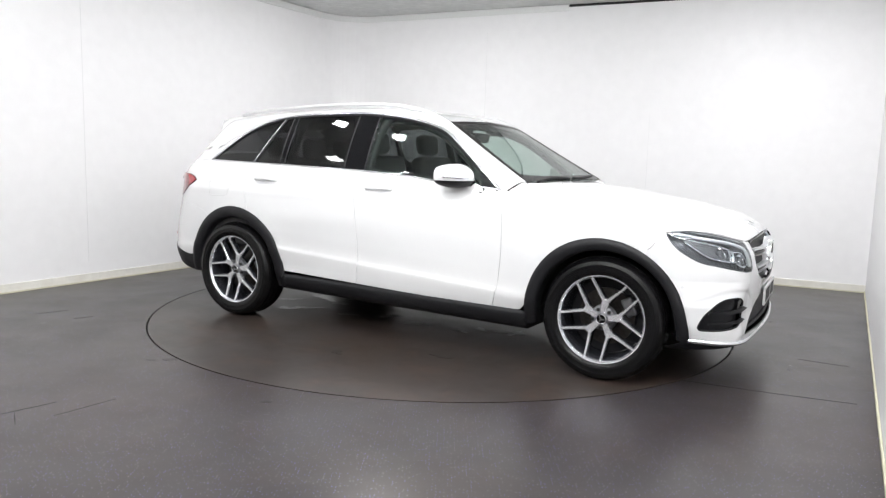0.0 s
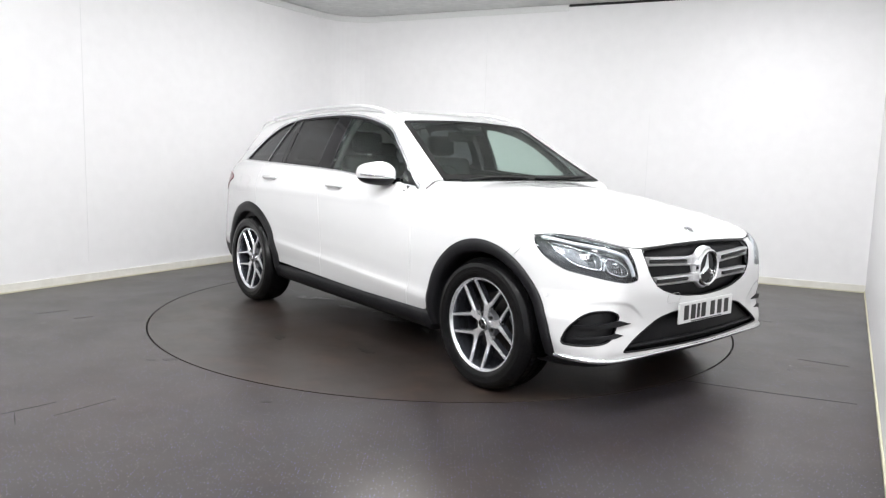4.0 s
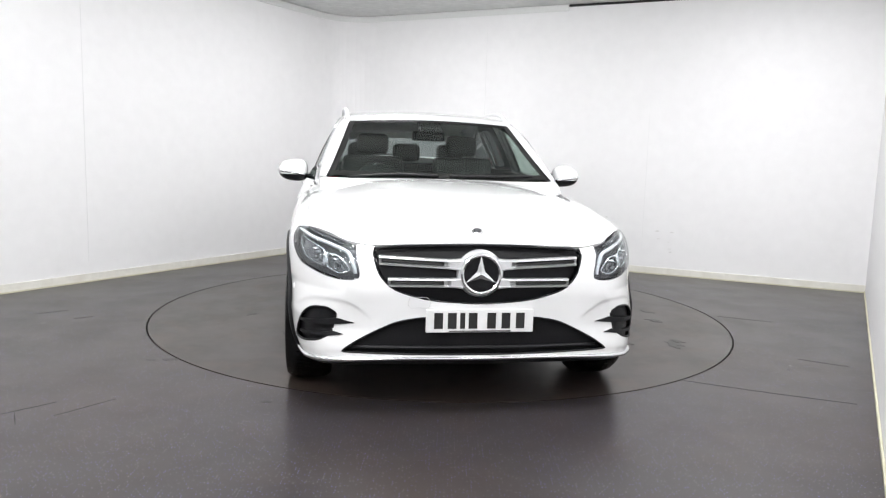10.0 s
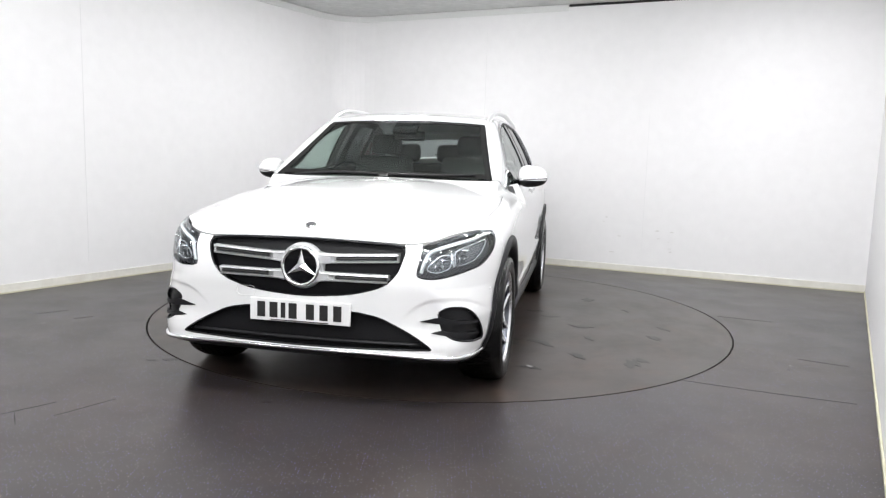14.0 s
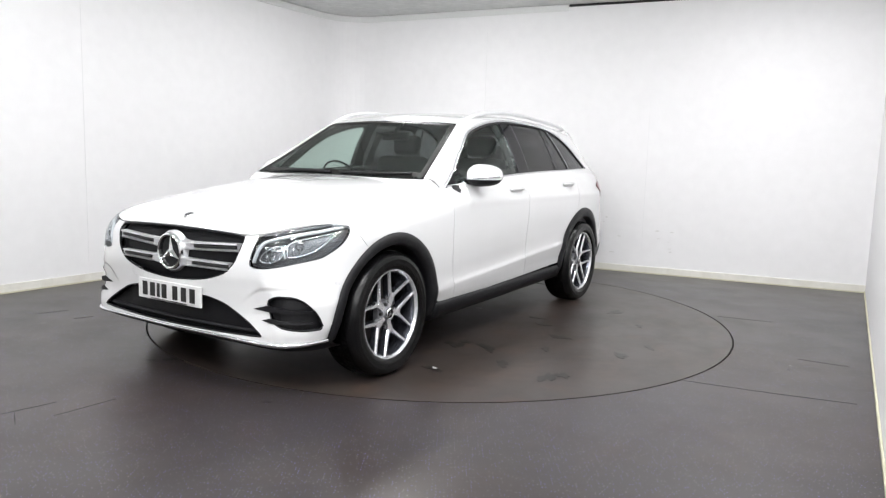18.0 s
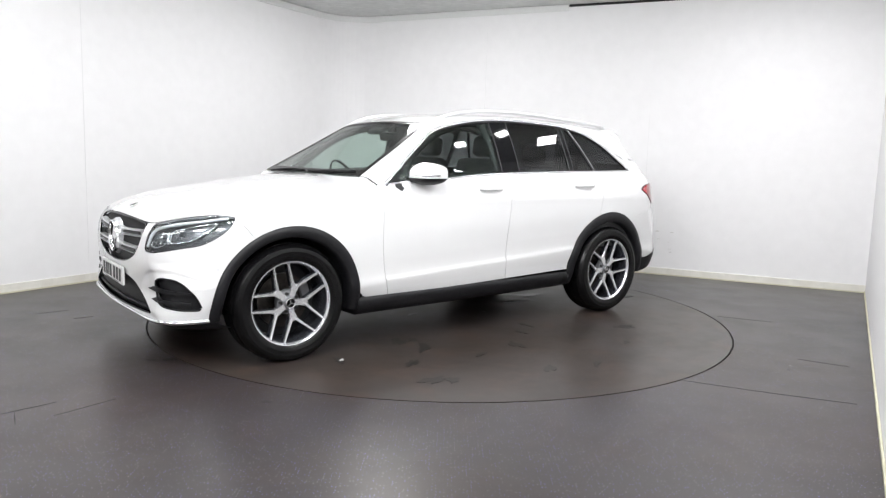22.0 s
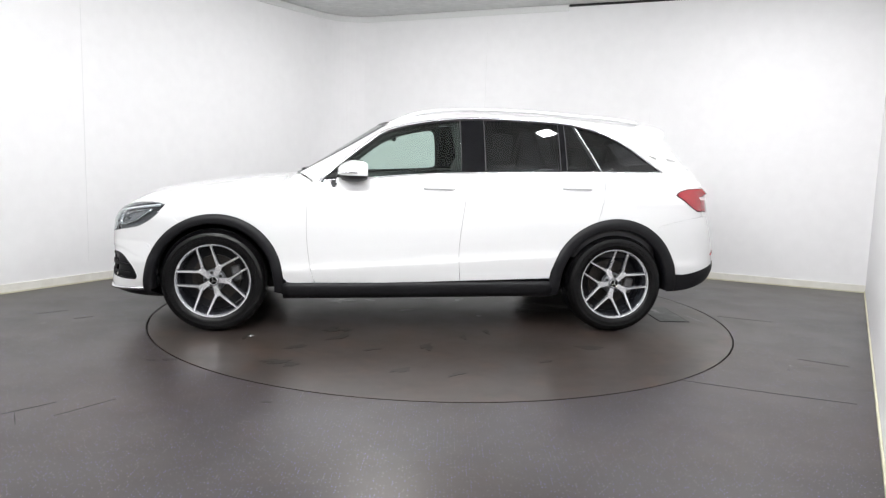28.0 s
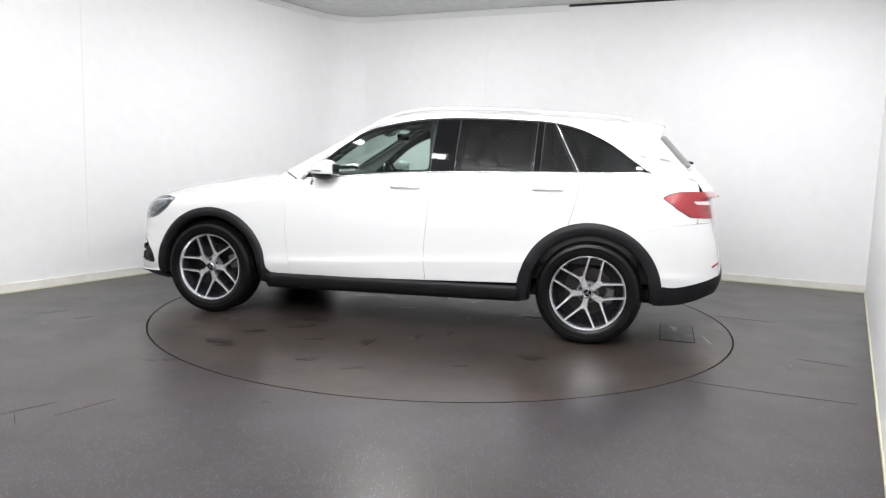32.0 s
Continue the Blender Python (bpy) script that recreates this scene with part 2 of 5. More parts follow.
# Wet patches, their reflection of the white wall put into the pale colour.
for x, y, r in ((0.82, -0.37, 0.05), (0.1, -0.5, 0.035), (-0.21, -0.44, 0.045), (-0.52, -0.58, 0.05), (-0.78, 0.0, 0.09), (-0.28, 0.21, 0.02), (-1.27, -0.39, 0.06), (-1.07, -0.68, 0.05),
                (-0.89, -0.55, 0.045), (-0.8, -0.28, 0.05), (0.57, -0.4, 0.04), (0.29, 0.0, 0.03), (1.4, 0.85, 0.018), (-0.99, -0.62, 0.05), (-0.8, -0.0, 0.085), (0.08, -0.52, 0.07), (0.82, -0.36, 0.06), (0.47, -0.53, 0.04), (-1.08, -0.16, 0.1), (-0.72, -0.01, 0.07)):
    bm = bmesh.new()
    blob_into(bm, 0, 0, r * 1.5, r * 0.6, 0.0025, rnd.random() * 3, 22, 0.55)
    part("scuff", bm, SCUFF_SHEEN, turntable).location = (x, y, 0)
hatch = part("hatch", (lambda b: (box_into(b, (-0.115, -0.27, -0.001), (0.115, 0.27, 0.004)), b)[1])(bmesh.new()), HATCH, turntable, "scratched grey access plate let into the deck")
hatch.matrix_basis = pose(-1.845, 0.135, 0, 0, 0, -3.5)
bm = bmesh.new()
for lo, hi in (((-0.122, -0.277, -0.001), (0.122, -0.271, 0.0025)), ((-0.122, 0.271, -0.001), (0.122, 0.277, 0.0025)), ((-0.122, -0.271, -0.001), (-0.116, 0.271, 0.0025)), ((0.116, -0.271, -0.001), (0.122, 0.271, 0.0025))):
    box_into(bm, lo, hi)
part("hatch_gap", bm, DARK, hatch)
bm = bmesh.new()
blob_into(bm, 0.02, -0.14, 0.03, 0.05, 0.0052, 0.4, 14, 0.6)
part("hatch_scrape", bm, SCUFF_SHEEN, hatch)
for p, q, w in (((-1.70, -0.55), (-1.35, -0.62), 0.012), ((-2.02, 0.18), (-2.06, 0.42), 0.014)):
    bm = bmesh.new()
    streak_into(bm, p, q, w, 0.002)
    part("scratch", bm, SCUFF_SHEEN, turntable)

# marks on the fixed floor
bm = bmesh.new()
for p, q, w in (((-3.03, 5.27), (-2.87, 5.42), 0.012), ((-2.69, 5.15), (-2.59, 5.24), 0.014), ((-2.05, 3.22), (-1.88, 3.41), 0.006), ((-1.80, 3.22), (-1.62, 3.48), 0.005),
                ((1.42, 4.06), (1.75, 3.91), 0.006), ((1.75, 3.91), (2.24, 3.72), 0.008), ((2.3, 5.88), (2.68, 5.71), 0.008), ((2.35, 4.6), (2.6, 4.45), 0.007), ((-2.0, 3.26), (-1.9, 3.1), 0.005)):
    streak_into(bm, p, q, w, 0.0015)
tagged(part("floor_seams", bm, DARK), "thin dark seams and cuts in the vinyl", kind="structure")
bm = bmesh.new()
blob_into(bm, -1.62, 4.19, 0.045, 0.02, 0.002)
blob_into(bm, -1.72, 4.17, 0.03, 0.012, 0.002)
blob_into(bm, -0.87, 3.50, 0.03, 0.012, 0.002)
blob_into(bm, 2.17, 4.34, 0.012, 0.008, 0.002)
tagged(part("floor_stain", bm, STAIN), "dark oily marks on the floor beside the turntable", kind="stuff")
bm = bmesh.new()
blob_into(bm, 2.22, 4.43, 0.010, 0.010, 0.002, 0, 10)
for k in range(16):
    a = rnd.uniform(0, 6.28)
    r = rnd.uniform(2.3, 3.6)
    blob_into(bm, CENTRE.x + r * math.cos(a), CENTRE.y + r * math.sin(a), rnd.uniform(0.008, 0.02), rnd.uniform(0.004, 0.01), 0.002, rnd.random() * 3, 9)
tagged(part("floor_grit", bm, SCUFF_SHEEN), "pale specks and scuffs scattered on the floor", kind="stuff")

# scuffs low on the back wall, paper joints
def wall_mark(along, z, w, h, material, name, label, base=C_LB, way=BACK_DIR, kind="stuff"):
    p = base + way * along
    n = Vector((way.y, -way.x, 0)) * 0.0015
    bm = bmesh.new()
    vs = []
    for s in (0, 1):
        vs.append([bm.verts.new(Vector((*(p + way * dx * w + n * s)[:2], z + dz * h))) for dx, dz in ((-1, -0.3), (-0.3, -1), (0.6, -0.8), (1, 0.2), (0.3, 1), (-0.7, 0.7))])
    bm.faces.new(vs[1])
    bm.faces.new(vs[0][::-1])
    for i in range(6):
        bm.faces.new((vs[0][i], vs[0][(i + 1) % 6], vs[1][(i + 1) % 6], vs[1][i]))
    bmesh.ops.recalc_face_normals(bm, faces=bm.faces)
    return tagged(part(name, bm, material), label, kind=kind)


MARK = mat("faint_wall_scuff", (0.70, 0.69, 0.68), 0.6, grain=0.05)
for k in range(10):
    wall_mark(rnd.uniform(3.55, 4.45), rnd.uniform(0.14, 0.62), rnd.uniform(0.008, 0.035), rnd.uniform(0.003, 0.008), MARK, "wall_scuff", "faint grey scuff low on the white wall")
JOINT = mat("wall_joint", (0.74, 0.74, 0.74), 0.6)
wall_mark(2.04, 1.9, 0.003, 0.95, JOINT, "wall_joint", "faint upright joint in the wall", kind="structure")
wall_mark(4.02, 1.1, 0.002, 0.9, JOINT, "wall_joint", "faint upright joint in the wall", kind="structure")
wall_mark(-3.72, 1.6, 0.003, 1.4, JOINT, "wall_joint", "faint upright joint in the wall", way=LEFT_DIR, kind="structure")


import functools


# ---- the car: shape of its skin, x forward, y to its left, z up ----
def curve(xs, ys):
    xs, ys = np.array(xs, float), np.array(ys, float)
    d = np.gradient(ys, xs)

    def f(x):
        x = np.clip(x, xs[0], xs[-1])
        i = np.clip(np.searchsorted(xs, x) - 1, 0, len(xs) - 2)
        h = xs[i + 1] - xs[i]
        t = (x - xs[i]) / h
        return ((2 * t ** 3 - 3 * t ** 2 + 1) * ys[i] + (t ** 3 - 2 * t ** 2 + t) * h * d[i]
                + (3 * t ** 2 - 2 * t ** 3) * ys[i + 1] + (t ** 3 - t ** 2) * h * d[i + 1])
    return f


plan_w = curve((-2.4, -2.15, -1.9, -1.44, -0.9, 0, 0.8, 1.44, 1.75, 1.95, 2.2), (0.79, 0.845, 0.885, 0.925, 0.922, 0.93, 0.93, 0.928, 0.915, 0.895, 0.84))
side_d = curve((0.2, 0.27, 0.36, 0.42, 0.480, 0.494, 0.516, 0.532, 0.64, 0.8, 0.92, 0.966, 0.984, 1.03, 1.08, 1.14, 1.25),
               (-0.090, -0.060, -0.024, -0.0115, -0.0030, -0.0018, -0.0075, -0.0085, -0.0050, 0.001, -0.003, -0.0060, -0.012, -0.033, -0.056, -0.096, -0.27))
nose_x = curve((0.2, 0.26, 0.32, 0.45, 0.55, 0.62, 0.72, 0.8, 0.86, 0.92, 1.0), (2.15, 2.2, 2.215, 2.205, 2.21, 2.215, 2.205, 2.185, 2.15, 2.08, 1.92))
tail_x = curve((0.25, 0.35, 0.45, 0.55, 0.7, 0.85, 0.95, 1.05, 1.12), (-2.26, -2.33, -2.375, -2.37, -2.35, -2.31, -2.285, -2.265, -2.25))
hood_z = curve((0.7, 0.8, 0.905, 1.09, 1.32, 1.55, 1.78, 2.01, 2.13, 2.2, 2.3), (1.135, 1.125, 1.112, 1.095, 1.068, 1.033, 0.995, 0.94, 0.895, 0.85, 0.75))
roof_z = curve((-2.1, -1.7, -1.3, -0.8, -0.4, 0, 0.25, 0.4), (1.50, 1.548, 1.585, 1.608, 1.606, 1.58, 1.54, 1.50))
green_w = curve((-2.3, -1.83, -1.4, -1.0, -0.4, 0.2, 0.7, 1.0), (0.745, 0.79, 0.825, 0.84, 0.85, 0.838, 0.798, 0.765))
brow_z = curve((0.40, 0.52, 0.60, 0.70, 0.80, 0.90), (0.40, 0.495, 0.556, 0.580, 0.568, 0.50))   # raised edge over the bumper vents


def smax(a, b, k):
    h = np.maximum(k - np.abs(a - b), 0) / k
    return np.maximum(a, b) + h * h * k / 4


def smin(a, b, k):
    return -smax(-a, -b, k)


def skin(x, y, z):
    """Below zero inside the car's skin."""
    y = np.abs(y)
    tilt = np.clip((0.85 - z) / 0.2, 0, 1) * np.clip((z - 0.36) / 0.08, 0, 1) * np.clip(1.3 - np.abs(x), 0, 0.3) / 0.3
    side = y - plan_w(x) - side_d(z + 0.061 * x * tilt)
    low_k = np.clip((0.62 - z) / 0.14, 0, 1)
    fall = 0.05 * (y / 0.69) ** 2 + 0.25 * np.maximum(0, (y - 0.62 - 0.08 * low_k) / (0.26 - 0.05 * low_k)) ** 2.2
    sunk = np.clip((brow_z(y) - z) / 0.010, 0, 1) * np.clip((y - 0.50) / 0.10, 0, 1) * np.clip((z - 0.33) / 0.10, 0, 1)
    front = x - nose_x(z) + fall + 0.0055 * sunk
    fall = 0.08 * (y / 0.7) ** 2 + 0.2 * np.maximum(0, (y - 0.65) / 0.25) ** 2
    rear = tail_x(z) + fall - x
    hood = z - hood_z(x) + 0.10 * (y / 0.85) ** 2.6
    low = smax(smax(smax(side, front, 0.06), rear, 0.06), hood, 0.10)
    gback = -2.265 + 0.95 * (z - 1.1) + 0.10 * (y / 0.6) ** 2 - x
    low = np.where(x < 0.6, smax(smax(smax(side, rear, 0.06), z - 1.25, 0.05), gback * 0.75, 0.04), low)
    dz = np.maximum(z - 1.1, 0)
    gside = y - green_w(x) + 0.345 * dz + 0.35 * dz ** 2
    gwind = (x - 0.885 + 1.57 * (z - 1.12) + (0.05 + 0.45 * np.maximum(z - 1.113, 0)) * y ** 2) * 0.55
    groof = z - roof_z(x) + 0.03 * (y / 0.58) ** 2
    green = smax(smax(smax(gside, gwind, 0.03), gback * 0.75, 0.04), groof, 0.05)
    green = np.maximum(green, 1.03 - z)
    return smin(low, green, 0.02)


AX_Z = 0.80
ENDS = {"f": 1.05, "r": -1.2}


def reach(o, d, depth=0.0, far=2.6):
    """Along rays from inside, the places where they leave the skin (set in by depth)."""
    lo, hi = np.zeros(len(o)), np.full(len(o), far)
    for _ in range(24):
        m = (lo + hi) / 2
        p = o + d * m[:, None]
        inside = skin(p[:, 0], p[:, 1], p[:, 2]) + depth < 0
        lo, hi = np.where(inside, m, lo), np.where(inside, hi, m)
    return o + d * ((lo + hi) / 2)[:, None]


def side_y(xs, zs):
    """Half widths of the skin at places seen from the side."""
    xs, zs = np.broadcast_arrays(np.asarray(xs, float), np.asarray(zs, float))
    o = np.stack([xs.ravel(), np.zeros(xs.size), zs.ravel()], -1)
    return reach(o, np.tile((0.0, 1.0, 0.0), (xs.size, 1)))[:, 1].reshape(xs.shape)


@functools.lru_cache(None)
def on_cached(kind, a, b, depth=0.0):
    """A place on the skin: s (x, z) seen from the side, t (x, y) from above, f and r (y, z) from the ends."""
    if kind == "s":
        o, d = (a, 0, b), (0, 1, 0)
    elif kind == "t":
        o, d = (a, b, 0.8), (0, 0, 1)
    elif kind == "f":
        o, d = (ENDS["f"], a, b), (1, 0, 0)
    else:
        o, d = (ENDS["r"], a, b), (-1, 0, 0)
    return tuple(reach(np.array([o], float), np.array([d], float), depth)[0])


def on(kind, a, b, depth=0.0):
    return np.array(on_cached(kind, float(a), float(b), depth))


def to_par(p, system):
    if system == "a":
        return np.stack([p[:, 0], np.arctan2(p[:, 2] - AX_Z, p[:, 1])], -1)
    x0 = ENDS[system]
    s = 1 if system == "f" else -1
    return np.stack([np.arctan2(p[:, 1], s * (p[:, 0] - x0)), p[:, 2]], -1)


def from_par(q, system, depth=0.0):
    n = len(q)
    if system == "a":
        o = np.stack([q[:, 0], np.zeros(n), np.full(n, AX_Z)], -1)
        d = np.stack([np.zeros(n), np.cos(q[:, 1]), np.sin(q[:, 1])], -1)
    else:
        s = 1 if system == "f" else -1
        o = np.stack([np.full(n, ENDS[system]), np.zeros(n), q[:, 1]], -1)
        d = np.stack([s * np.cos(q[:, 0]), np.sin(q[:, 0]), np.zeros(n)], -1)
    return reach(o, d, depth)


def line(points, n, smooth=True):
    """n places spaced evenly along a run through points."""
    p = np.array(points, float)
    if smooth and len(p) > 2:
        e = np.concatenate([[2 * p[0] - p[1]], p, [2 * p[-1] - p[-2]]])
        out = []
        for i in range(1, len(e) - 2):
            for t in np.linspace(0, 1, 12, endpoint=False):
                out.append(0.5 * (2 * e[i] + (e[i + 1] - e[i - 1]) * t + (2 * e[i - 1] - 5 * e[i] + 4 * e[i + 1] - e[i + 2]) * t ** 2
                                  + (3 * e[i] - e[i - 1] - 3 * e[i + 1] + e[i + 2]) * t ** 3))
        p = np.array(out + [e[-2]])
    s = np.concatenate([[0], np.cumsum(np.linalg.norm(np.diff(p, axis=0), axis=1))])
    u = np.linspace(0, s[-1], n)
    return np.stack([np.interp(u, s, p[:, k]) for k in range(p.shape[1])], -1)


def edge(spec, n, system, smooth=True):
    """An edge of a panel, from skin places, in the system's coordinates."""
    side = [q for q in spec if q[0] == "s"]
    ys = iter(side_y([q[1] for q in side], [q[2] for q in side])) if side else iter(())
    pts = []
    for q in spec:
        if q[0] == "s":
            pts.append(np.array((q[1], next(ys), q[2])))
        else:
            pts.append(on(*q) if isinstance(q[0], str) else np.array(q, float))
    return to_par(line(pts, n, smooth), system)


def coons(bottom, top, left, right, gap=0.0):
    n, m = len(bottom), len(left)
    u = np.linspace(0, 1, n)[None, :, None]
    v = np.linspace(0, 1, m)[:, None, None]
    g = (1 - v) * bottom[None] + v * top[None] + (1 - u) * left[:, None] + u * right[:, None]
    g -= (1 - u) * (1 - v) * bottom[0] + u * (1 - v) * bottom[-1] + (1 - u) * v * top[0] + u * v * top[-1]
    if gap > 0:
        c = g.copy()
        wide = np.linalg.norm(g[:, -1] - g[:, 0], axis=1).mean()
        tall = np.linalg.norm(g[-1] - g[0], axis=1).mean()
        gu, gv = min(0.2, gap / wide), min(0.2, gap / tall)
        c[:, 0] += (g[:, 1] - g[:, 0]) * min(0.8, gu * n)
        c[:, -1] += (g[:, -2] - g[:, -1]) * min(0.8, gu * n)
        c[0] += (g[1] - g[0]) * min(0.8, gv * m)
        c[-1] += (g[-2] - g[-1]) * min(0.8, gv * m)
        g = c
    return g


def sheet(bm, pts, flange=0.0, flip=False, shell=0.0):
    """A grid of places as faces; a rim is turned inward along its edge, or a back set behind it."""
    m, n = pts.shape[:2]
    du = np.gradient(pts, axis=1)
    dv = np.gradient(pts, axis=0)
    nrm = np.cross(du, dv)
    nrm /= np.maximum(np.linalg.norm(nrm, axis=2, keepdims=True), 1e-9)
    if flip:
        nrm = -nrm
    vs = [[bm.verts.new(pts[i, j]) for j in range(n)] for i in range(m)]

    def quad(a, b, c, d):
        f = (a, b, c, d) if not flip else (d, c, b, a)
        try:
            bm.faces.new(f)
        except ValueError:
            pass
    for i in range(m - 1):
        for j in range(n - 1):
            quad(vs[i][j], vs[i][j + 1], vs[i + 1][j + 1], vs[i + 1][j])
    loop = [(0, j) for j in range(n)] + [(i, n - 1) for i in range(1, m)] + [(m - 1, j) for j in range(n - 2, -1, -1)] + [(i, 0) for i in range(m - 2, 0, -1)]
    depth = flange or shell
    if depth > 0:
        if shell > 0:
            back = [[bm.verts.new(pts[i, j] - nrm[i, j] * shell) for j in range(n)] for i in range(m)]
            for i in range(m - 1):
                for j in range(n - 1):
                    quad(back[i + 1][j], back[i + 1][j + 1], back[i][j + 1], back[i][j])
            low = [back[i][j] for i, j in loop]
        else:
            low = [bm.verts.new(pts[i, j] - nrm[i, j] * flange) for i, j in loop]
        top = [bm.verts.new(pts[i, j]) for i, j in loop]
        k = len(loop)
        for a in range(k):
            quad(low[a], low[(a + 1) % k], top[(a + 1) % k], top[a])


MIRROR = np.array([1.0, -1.0, 1.0])


def panel(name, spec, material, parent, system="a", n=40, m=24, gap=0.002, flange=0.018, lift=0.0, sides=(1, -1), label="", shell=0.0, smooth=(True, True, True, True), flip=False):
    """A body panel between four edges (bottom, top, left, right), made once for each side of the car."""
    b, t, l, r = (edge(s, k, system, sm) for s, k, sm in zip(spec, (n, n, m, m), smooth))
    g = coons(b, t, l, r, gap)
    p = from_par(g.reshape(-1, 2), system, -lift).reshape(g.shape[0], g.shape[1], 3)
    made = []
    for s in sides:
        bm = bmesh.new()
        q = p if s > 0 else p * MIRROR
        # outward test at the middle of the sheet
        i, j = g.shape[0] // 2, g.shape[1] // 2
        nn = np.cross(q[i, j + 1] - q[i, j], q[i + 1, j] - q[i, j])
        away = q[i, j] - np.array([np.clip(q[i, j][0], -1.2, 1.05), 0, AX_Z])
        sheet(bm, q, flange, flip=float(nn @ away) < 0, shell=shell)
        made.append(part(name, bm, material, parent, label, smooth=True))
    return made


# ---- car materials ----
PAINT = mat("white_car_paint", (0.69, 0.692, 0.696), 0.22, spec=0.5, coat=1.0, grain=0.006, scale=6)
CLAD = mat("black_grained_plastic", (0.0085, 0.0085, 0.0100), 0.48, spec=0.28, grain=0.15, scale=120, bump=0.25, bump_scale=500)
GLOSS = mat("gloss_black_trim", (0.005, 0.005, 0.006), 0.05, spec=0.2)
CHROME = mat("chrome", (0.82, 0.83, 0.84), 0.10, 1.0)
SATIN = mat("satin_aluminium", (0.72, 0.73, 0.75), 0.24, 1.0)
TYRE = mat("tyre_rubber", (0.0038, 0.0038, 0.0042), 0.26, spec=0.24, grain=0.3, scale=25, bump=0.15, bump_scale=300, stain=0.35, stain_scale=7, stain_colour=(0.009, 0.0088, 0.0085))
LOUVRE = mat("silver_louvre_paint", (0.58, 0.585, 0.60), 0.28, 0.55)
ALLOY = mat("machined_alloy", (0.75, 0.755, 0.78), 0.22, 0.75, grain=0.03, scale=40)
ALLOY_DARK = mat("dark_grey_alloy", (0.10, 0.105, 0.125), 0.24, 0.8)
HUB_GREY = mat("cast_hub_grey", (0.16, 0.163, 0.175), 0.5, 0.6, grain=0.05, scale=60)
DISC_IRON = mat("brake_disc_iron", (0.055, 0.050, 0.046), 0.4, 1.0, grain=0.2, scale=60)
CALIPER = mat("caliper_grey", (0.16, 0.16, 0.165), 0.4, 0.4)
CLOTH = mat("black_seat_leather", (0.012, 0.012, 0.013), 0.55, grain=0.12, scale=25)
DASH = mat("dark_dashboard_plastic", (0.03, 0.03, 0.032), 0.55, grain=0.15, scale=80)
LINING = mat("grey_headlining", (0.42, 0.42, 0.40), 0.9, grain=0.05, scale=80)
RED = mat("red_lamp_lens", (0.30, 0.004, 0.012), 0.12, spec=0.6, coat=1.0, grain=0.15, scale=90)
PALE_LENS = mat("pale_lamp_lens", (0.72, 0.62, 0.62), 0.15, coat=1.0)
PLATE = mat("plate_white", (0.66, 0.66, 0.66), 0.4, grain=0.02)
INK = mat("plate_black", (0.012, 0.012, 0.012), 0.45)
LAMP_DARK = mat("lamp_housing_grey", (0.085, 0.085, 0.092), 0.28, 0.35)
LINER = mat("wheel_well_black", (0.008, 0.008, 0.008), 0.8, grain=0.3, scale=30)
GUIDE = mat("white_light_guide", (0.66, 0.67, 0.69), 0.2, coat=0.6)
LAMP_SILVER = mat("lamp_reflector", (0.75, 0.76, 0.78), 0.14, 1.0)
BOWL = mat("lamp_bowl", (0.17, 0.172, 0.182), 0.24, 0.6)
SEAM_GREY = mat("painted_seam", (0.34, 0.34, 0.345), 0.5, grain=0.03)
CLEAR = glass("clear_lens", (0.93, 0.95, 0.96))
GLASS_FRONT = glass("green_tinted_glass", (0.86, 0.92, 0.895))
GLASS_PRIVACY = glass("dark_privacy_glass", (0.32, 0.325, 0.335), ior=1.62)
MESH = mat("black_grille_mesh", (0.005, 0.005, 0.006), 0.45, spec=0.15, bump=0.4, bump_scale=120)

car = tagged(new("car"), "white five-door SUV with black wheel-arch cladding standing on the turntable", "car")

# ---- outlines, seen from the side ----
BELT = [(0.712, 1.067), (0.55, 1.081), (0.33, 1.10), (0.0, 1.13), (-0.47, 1.152), (-1.08, 1.168), (-1.75, 1.182), (-1.81, 1.183)]
DLO_TOP = [(0.712, 1.067), (0.531, 1.224), (0.402, 1.325), (0.245, 1.431), (-0.004, 1.497), (-0.25, 1.530), (-0.473, 1.541), (-0.8, 1.537),
           (-1.1, 1.520), (-1.3, 1.481), (-1.42, 1.435), (-1.54, 1.372), (-1.69, 1.266), (-1.81, 1.183)]
belt_z = curve([p[0] for p in BELT][::-1], [p[1] for p in BELT][::-1])
dlo_z = curve([p[0] for p in DLO_TOP][::-1], [p[1] for p in DLO_TOP][::-1])
B_LINE = [(-0.286, 0.37), (-0.272, 0.565), (-0.290, 0.80), (-0.338, 1.146)]
A_LINE = [(0.742, 0.338), (0.783, 0.5), (0.803, 0.741), (0.79, 1.0), (0.772, 1.058)]
HUB_Z, AXLE = 0.352, 1.4365


def S(pts):
    return [("s", x, z) for x, z in pts]


def arc(cx, r, a0, a1, n=12, cz=HUB_Z):
    return [(cx + r * math.cos(radians(a0 + (a1 - a0) * i / (n - 1))), cz + r * math.sin(radians(a0 + (a1 - a0) * i / (n - 1)))) for i in range(n)]


R_ARCH = 0.447
R_REAR = 0.474
